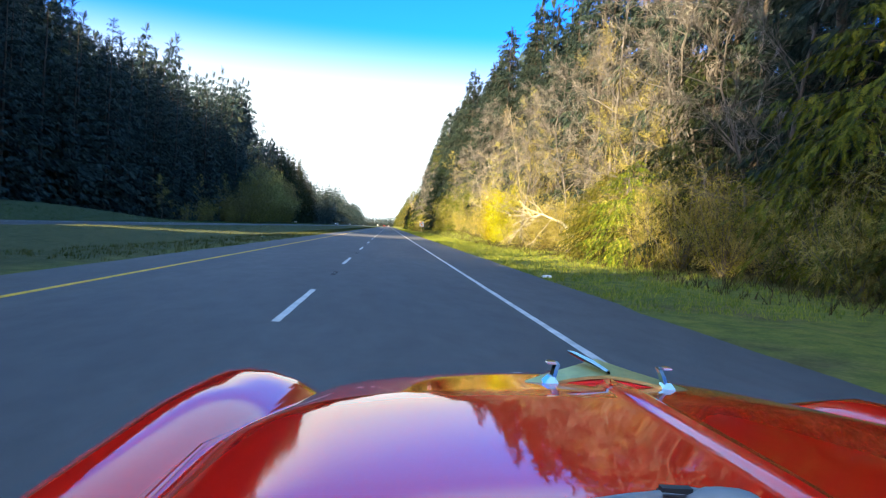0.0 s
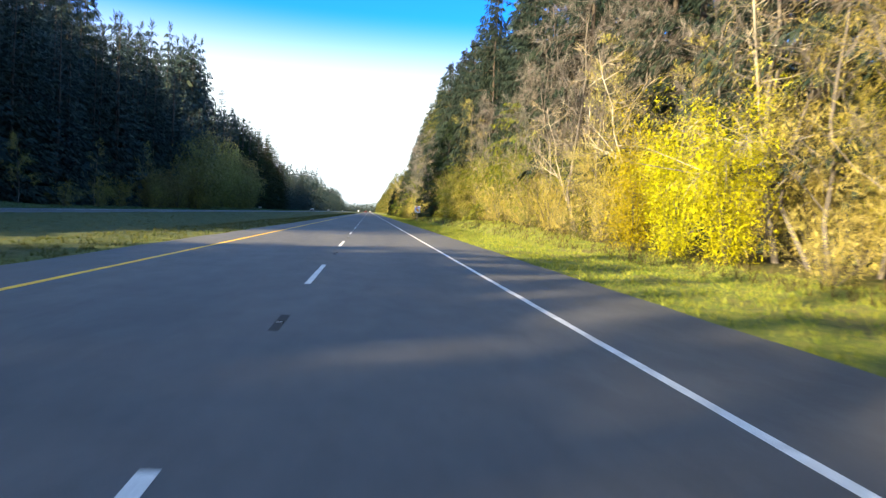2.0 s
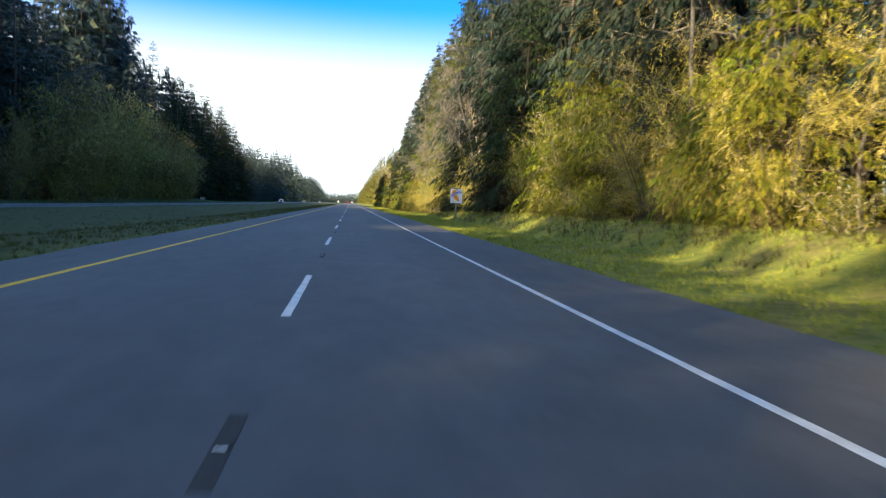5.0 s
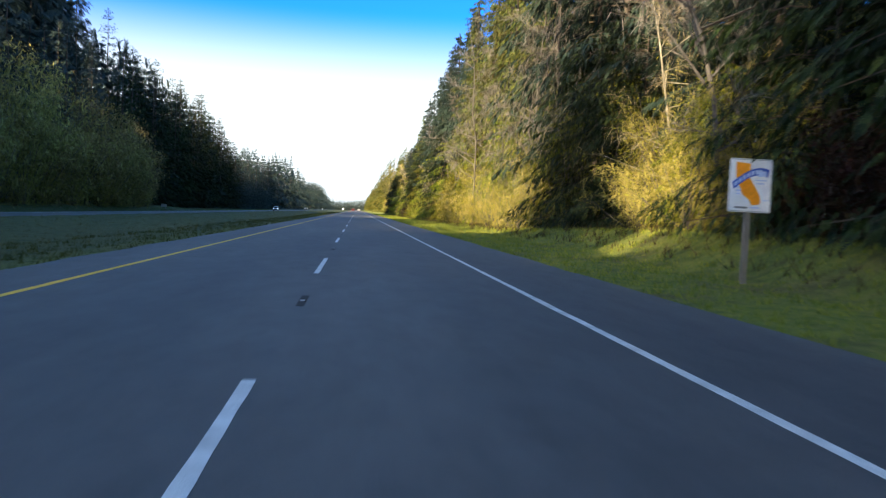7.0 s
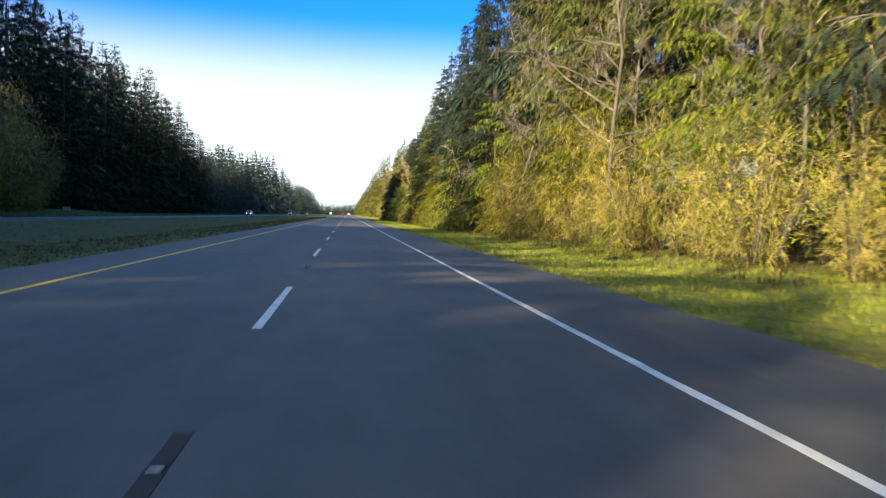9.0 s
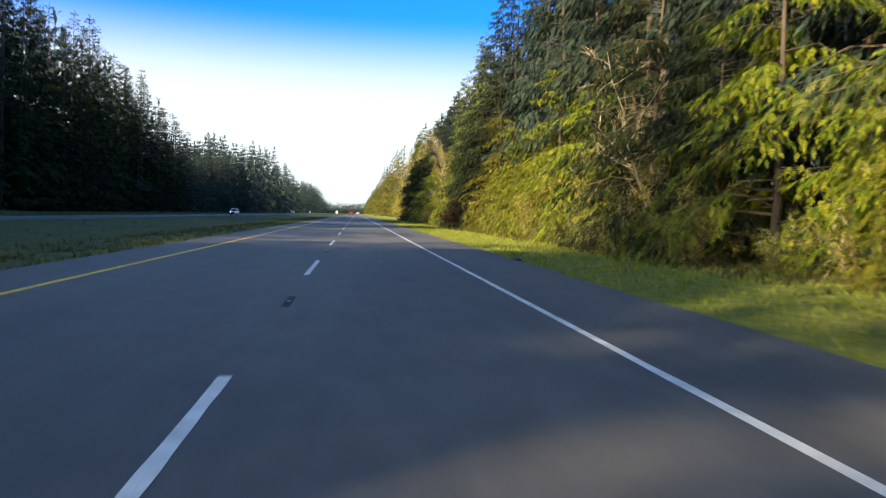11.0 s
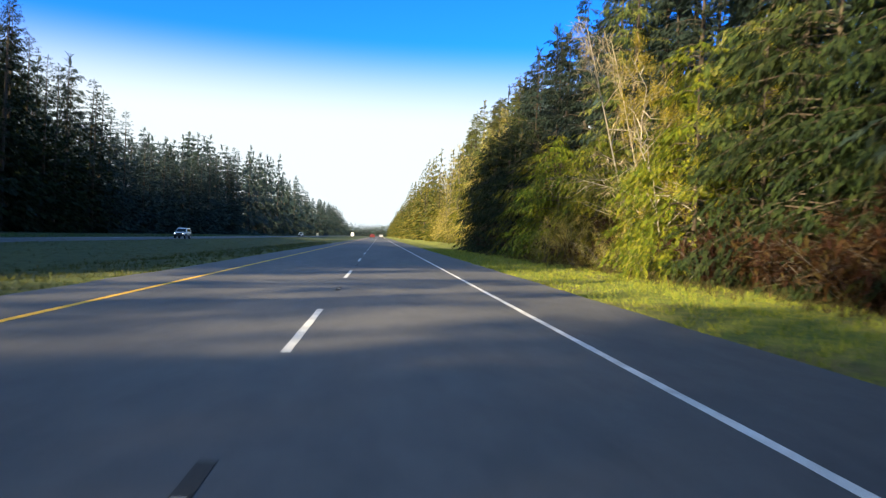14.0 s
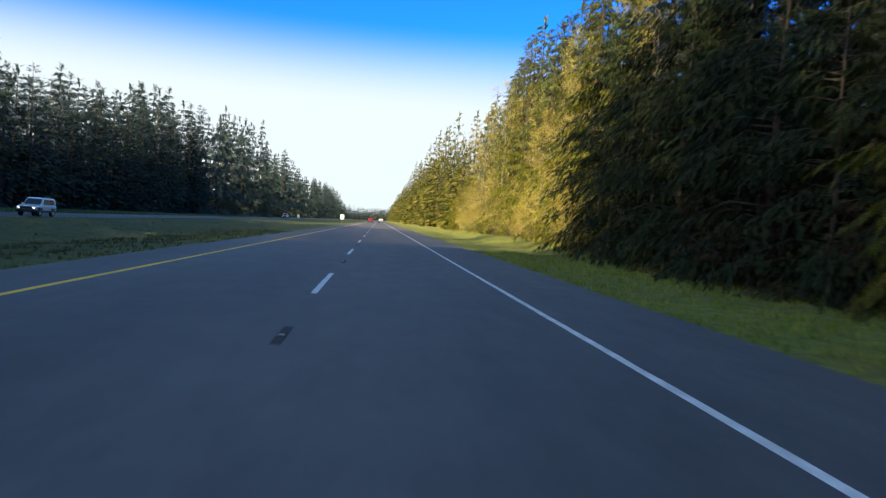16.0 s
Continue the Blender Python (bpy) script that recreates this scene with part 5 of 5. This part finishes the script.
def roadster():
    e = tagged(new("roadster"), "glossy red vintage roadster with rounded wings and chrome mascot", "car")
    e.location = (CX, CY, 0)
    # bonnet: a crowned skin with a raised centre crease
    us = np.concatenate([np.linspace(-0.58, -0.03, 14), [-0.01, 0.0, 0.01], np.linspace(0.03, 0.58, 14)])
    vs = np.linspace(0.3, 2.25, 34)
    bm = bmesh.new()
    rows = [[bm.verts.new((u * float(np.interp(v, [0.3, 1.0, 1.5, 2.25], [1.06, 1.04, 0.87, 0.55])), v, bonnet_line(v) - 0.2 * u * u - 1.6 * max(0.0, abs(u) - 0.4) ** 2 + (0.01 if abs(u) < 0.001 else 0.002 if abs(u) < 0.02 else 0))) for u in us] for v in vs]
    for a, b in zip(rows, rows[1:]):
        for i in range(len(us) - 1):
            bm.faces.new((a[i], a[i + 1], b[i + 1], b[i]))
    bonnet = part("bonnet", bm, RED, e, "glossy red bonnet with a raised centre crease", True)
    # wings: rounded ridges that run on into the doors
    for sx in (-1, 1):
        bm = bmesh.new()
        rows = []
        for v in np.linspace(-0.9, 2.28, 44):
            uc = float(np.interp(v, [-0.9, 0.8, 1.5, 2.28], [0.7, 0.672, 0.622, 0.56])) + (0.1 if sx > 0 else 0.0)
            zr = wing_line(v) + 0.006
            rr = 0.17
            pts = [(uc - rr * sin(radians(a)) * (1.15 if a > 0 else 0.9), zr - rr * (1 - cos(radians(a))) * 0.95) for a in (72, 60, 45, 30, 15, 0, -15, -30, -45, -60, -75, -90)]
            pts += [(pts[-1][0] + 0.012, max(0.3, zr * 0.6)), (pts[-1][0] - 0.03, 0.28)]
            rows.append([bm.verts.new((sx * u, v, z)) for u, z in pts])
        for a, b in zip(rows, rows[1:]):
            for i in range(len(a) - 1):
                bm.faces.new((a[i], a[i + 1], b[i + 1], b[i]))
        bmesh.ops.recalc_face_normals(bm, faces=bm.faces)
        part("wing", bm, RED, e, "rounded red front wing", True)
        lamp = bmesh.new()
        bmesh.ops.create_uvsphere(lamp, u_segments=20, v_segments=10, radius=0.1, matrix=Matrix.Translation((sx * 0.58, 2.22, 0.6)))
        part("headlight", lamp, CHROME, e, "round chrome headlight", True)
        wheel(e, sx * 0.72, 1.75, 0.32, 0.16)
        wheel(e, sx * 0.72, -0.95, 0.32, 0.16)
    part("grille", box(bmesh.new(), -0.25, 0.25, 2.2, 2.29, 0.32, 0.6, 0.05), CHROME, e, "chrome grille")
    part("bumper", box(bmesh.new(), -0.78, 0.78, 2.32, 2.4, 0.36, 0.46, 0.03), CHROME, e, "chrome bumper")
    # rear body and seats
    bm = loft(bmesh.new(), [ring(-0.85, 0.8, 0.28, 0.9, 0.12), ring(-1.2, 0.8, 0.28, 0.92, 0.14), ring(-1.7, 0.72, 0.32, 0.85, 0.16), ring(-2.0, 0.6, 0.42, 0.7, 0.12)])
    part("tail", bm, RED, e, "rounded red tail", True)
    part("floor_pan", box(bmesh.new(), -0.7, 0.7, -0.9, 0.4, 0.26, 0.32, 0.01), TRIM_BLACK, e)
    part("dashboard", box(bmesh.new(), -0.66, 0.66, 0.22, 0.34, 0.8, 1.08, 0.03), LEATHER, e)
    for x in (-0.33, 0.33):
        part("seat", box(bmesh.new(), x - 0.22, x + 0.22, -0.6, -0.1, 0.32, 0.5, 0.05), LEATHER, e, "black leather seat")
        part("backrest", box(bmesh.new(), x - 0.22, x + 0.22, -0.78, -0.6, 0.4, 0.98, 0.05), LEATHER, e)
    # beads along the bonnet's edges, where it meets the wings
    for sx in (-1, 1):
        for u, r in ((0.548, 0.006), (0.566, 0.004)):
            bead = Bag(5)
            vv = np.linspace(0.3, 1.6, 12)
            bead.tube([(sx * u * float(np.interp(v, [0.3, 1.0, 1.5, 2.25], [1.06, 1.04, 0.87, 0.55])), v, bonnet_line(v) - 0.098 - (u - 0.548) * 1.1) for v in vv], [r] * 12, 6)
            o = new("bead", bead.mesh("bonnet_bead", [RED], True))
            o.parent = bonnet
    # mascot on the bonnet's crest: spread wings with two upright fins on a low red plinth
    z = bonnet_line(1.17) - 0.002
    plinth = bmesh.new()
    for sx in (-1, 1):
        loft(plinth, [[(sx * x, 1.29 + y0, z + h0), (sx * x, 1.29 + y1, z + h0), (sx * x, 1.29 + y1, z + h1), (sx * x, 1.29 + y0, z + h1)] for x, y0, y1, h0, h1 in ((0.0, -0.035, 0.03, -0.01, 0.013), (0.06, -0.035, 0.01, -0.012, 0.006), (0.128, -0.052, -0.022, -0.018, -0.008))])
    mascot = part("mascot", plinth, RED, e, "winged chrome mascot on a low red plinth")
    mascot.location = (0.004, -0.12, 0)
    half = [(0.0, 0.045, 0.026), (0.0, -0.034, 0.014), (0.03, -0.036, 0.012), (0.06, -0.037, 0.007), (0.095, -0.045, 0.0), (0.13, -0.055, -0.008), (0.127, -0.02, -0.003), (0.09, 0.0, 0.006), (0.05, 0.022, 0.014)]
    for sx in (-1, 1):
        bm = bmesh.new()
        va = [bm.verts.new((sx * x, 1.29 + y, z + h + 0.005)) for x, y, h in half]
        vb = [bm.verts.new((sx * x, 1.29 + y, z + h)) for x, y, h in half]
        bm.faces.new(va), bm.faces.new(vb[::-1])
        for i in range(len(half)):
            bm.faces.new((va[i - 1], va[i], vb[i], vb[i - 1]))
        bmesh.ops.recalc_face_normals(bm, faces=bm.faces)
        part("wing_plate", bm, BRASS, mascot, "gilt wing plate")
    # a chrome spear over the plates, its raised tip ahead and to one side
    spear = Bag(6)
    spear.tube([(-0.04, 1.36, z + 0.037), (-0.034, 1.345, z + 0.036), (-0.015, 1.3, z + 0.029), (0.0, 1.262, z + 0.022)], [0.0015, 0.004, 0.0055, 0.004], 8)
    o = new("spear", spear.mesh("mascot_spear", [CHROME], True))
    o.parent = mascot
    for x in (-0.09, 0.09):
        lean = 0.003 if x < 0 else -0.004
        bm = loft(bmesh.new(), [[(x - 0.003 + lean * k, 1.243 + 0.003 * k, z + h), (x + 0.003 + lean * k, 1.243 + 0.003 * k, z + h), (x + 0.003 + lean * k, 1.243 + w + 0.003 * k, z + h + 0.002), (x - 0.003 + lean * k, 1.243 + w + 0.003 * k, z + h + 0.002)] for k, (h, w) in enumerate(((-0.005, 0.03), (0.012, 0.022), (0.024, 0.018), (0.032, 0.02)))])
        part("fin", bm, DARK_CHROME, mascot, "upright dark chrome fin")
        part("fin_cap", box(bmesh.new(), x - 0.009, x + 0.007, 1.25, 1.27, z + 0.032, z + 0.036, 0.0015), CHROME, mascot, "bright chrome cap")
        foot = loft(bmesh.new(), [[(x - 0.014, 1.24, z + 0.002), (x + 0.012, 1.24, z + 0.002), (x + 0.012, 1.268, z + 0.004), (x - 0.014, 1.268, z + 0.004)], [(x - 0.004, 1.246, z + 0.014), (x + 0.004, 1.246, z + 0.014), (x + 0.004, 1.262, z + 0.015), (x - 0.004, 1.262, z + 0.015)]])
        part("fin_foot", foot, CHROME, mascot, "flared chrome foot")
    # scuttle with its vent, and the wiper lying on it
    part("scuttle_vent", box(bmesh.new(), -0.3, 0.5, 0.33, 0.39, 1.098, 1.116, 0.006), TRIM_BLACK, e, "black vent below the windscreen")
    w = Bag(3)
    w.tube([(-0.36, 0.455, 1.112), (-0.24, 0.5, 1.12), (-0.17, 0.515, 1.126), (-0.12, 0.52, 1.13), (-0.09, 0.515, 1.128)], [0.004, 0.004, 0.005, 0.006, 0.006], 6)
    arm = new("wiper_arm", w.mesh("wiper_arm", [SIGN_GREY], True))
    arm.parent = e
    hub = loft(bmesh.new(), [[(-0.1 + k * c, 0.512 + k * q, h) for c, q in ((0.036, 0.0), (0.025, 0.014), (0.0, 0.018), (-0.025, 0.014), (-0.036, 0.0), (-0.025, -0.014), (0.0, -0.018), (0.025, -0.014))] for h, k in ((1.1, 1.25), (1.118, 1.1), (1.13, 0.9), (1.137, 0.5))])
    part("pivot", hub, SIGN_GREY, arm, "grey metal pivot", True)
    part("collar", box(bmesh.new(), -0.148, -0.118, 0.511, 0.527, 1.122, 1.136, 0.004), TRIM_BLACK, arm, "black collar on the arm")
    blade = Bag(4)
    blade.tube([(-0.18, 0.4, 1.123), (0.05, 0.425, 1.13), (0.3, 0.42, 1.124), (0.46, 0.4, 1.112)], [0.006, 0.008, 0.008, 0.005], 6)
    o = new("wiper_blade", blade.mesh("wiper_blade", [TRIM_BLACK], True))
    o.parent = e
    return e


roadster()

def scrap(x, y, turn, wide, deep, mat, label):
    """A crumpled scrap of litter lying on the ground."""
    g = np.random.default_rng(int(y))
    bm = bmesh.new()
    bmesh.ops.create_icosphere(bm, subdivisions=2, radius=0.5)
    for v in bm.verts:
        k = 1 + g.normal(0, 0.16)
        v.co = Vector((v.co.x * wide * k, v.co.y * deep * k, max(0.0, (v.co.z + 0.4) * 0.11 * k)))
    me = bpy.data.meshes.new("litter")
    bm.to_mesh(me)
    bm.free()
    me.materials.append(mat)
    o = new("litter", me)
    o.matrix_basis = Matrix.LocRotScale((x, y, float(land(x, y)) + 0.01), Euler((0, 0, turn)), (1, 1, 1))
    return tagged(o, label, "litter", "litter beside the road")


scrap(6.65, 15.03, -0.5, 0.34, 0.16, plain("white_paper", (0.8, 0.82, 0.84), 0.7), "crumpled white scrap of paper on the grass edge")
scrap(6.4, 301.97, 0.3, 0.38, 0.18, plain("blue_cloth", (0.012, 0.022, 0.11), 0.8), "dark blue rag lying at the edge of the shoulder")

# ---- raised reflectors and lane dashes: pieces of the road ----
REFLECTOR = plain("reflector_housing", (0.05, 0.049, 0.048), 0.95, 0.0, 0.05)
STUD = plain("reflector_face", (0.75, 0.76, 0.76), 0.3)
DASH, PERIOD = 4.9, 14.63
g = np.random.default_rng(8)
ly, ry = np.linspace(0, DASH, 12), np.linspace(DASH, 0, 12)
outline = [(-0.052 + g.normal(0, 0.004), y, 0.004) for y in ly] + [(0.052 + g.normal(0, 0.004), y, 0.004) for y in ry]
dash_mesh = mesh_from("dash", outline, [tuple(range(len(outline)))[::-1]], [WHITE_PAINT])
bm = bmesh.new()
box(bm, -0.055, 0.055, -0.62, 0.62, -0.003, 0.004, 0.0)
box(bm, -0.05, 0.05, -0.05, 0.05, 0.004, 0.02, 0.006)
marker_mesh = bpy.data.meshes.new("marker")
bm.to_mesh(marker_mesh)
bm.free()
marker_mesh.materials.append(REFLECTOR)
stud_mesh = bpy.data.meshes.new("stud")
bm = box(bmesh.new(), -0.035, 0.035, -0.056, -0.048, 0.008, 0.017, 0.0)
bm.to_mesh(stud_mesh)
bm.free()
stud_mesh.materials.append(STUD)
for i in range(-2, 60):
    o = new("dash", dash_mesh)
    o.location = (0, PERIOD * i, 0)
    o.parent = road
    k = new("marker", marker_mesh)
    k.location = (0.05, PERIOD * i + 10.0, 0)
    k.parent = road
    t = new("stud", stud_mesh)
    t.parent = k
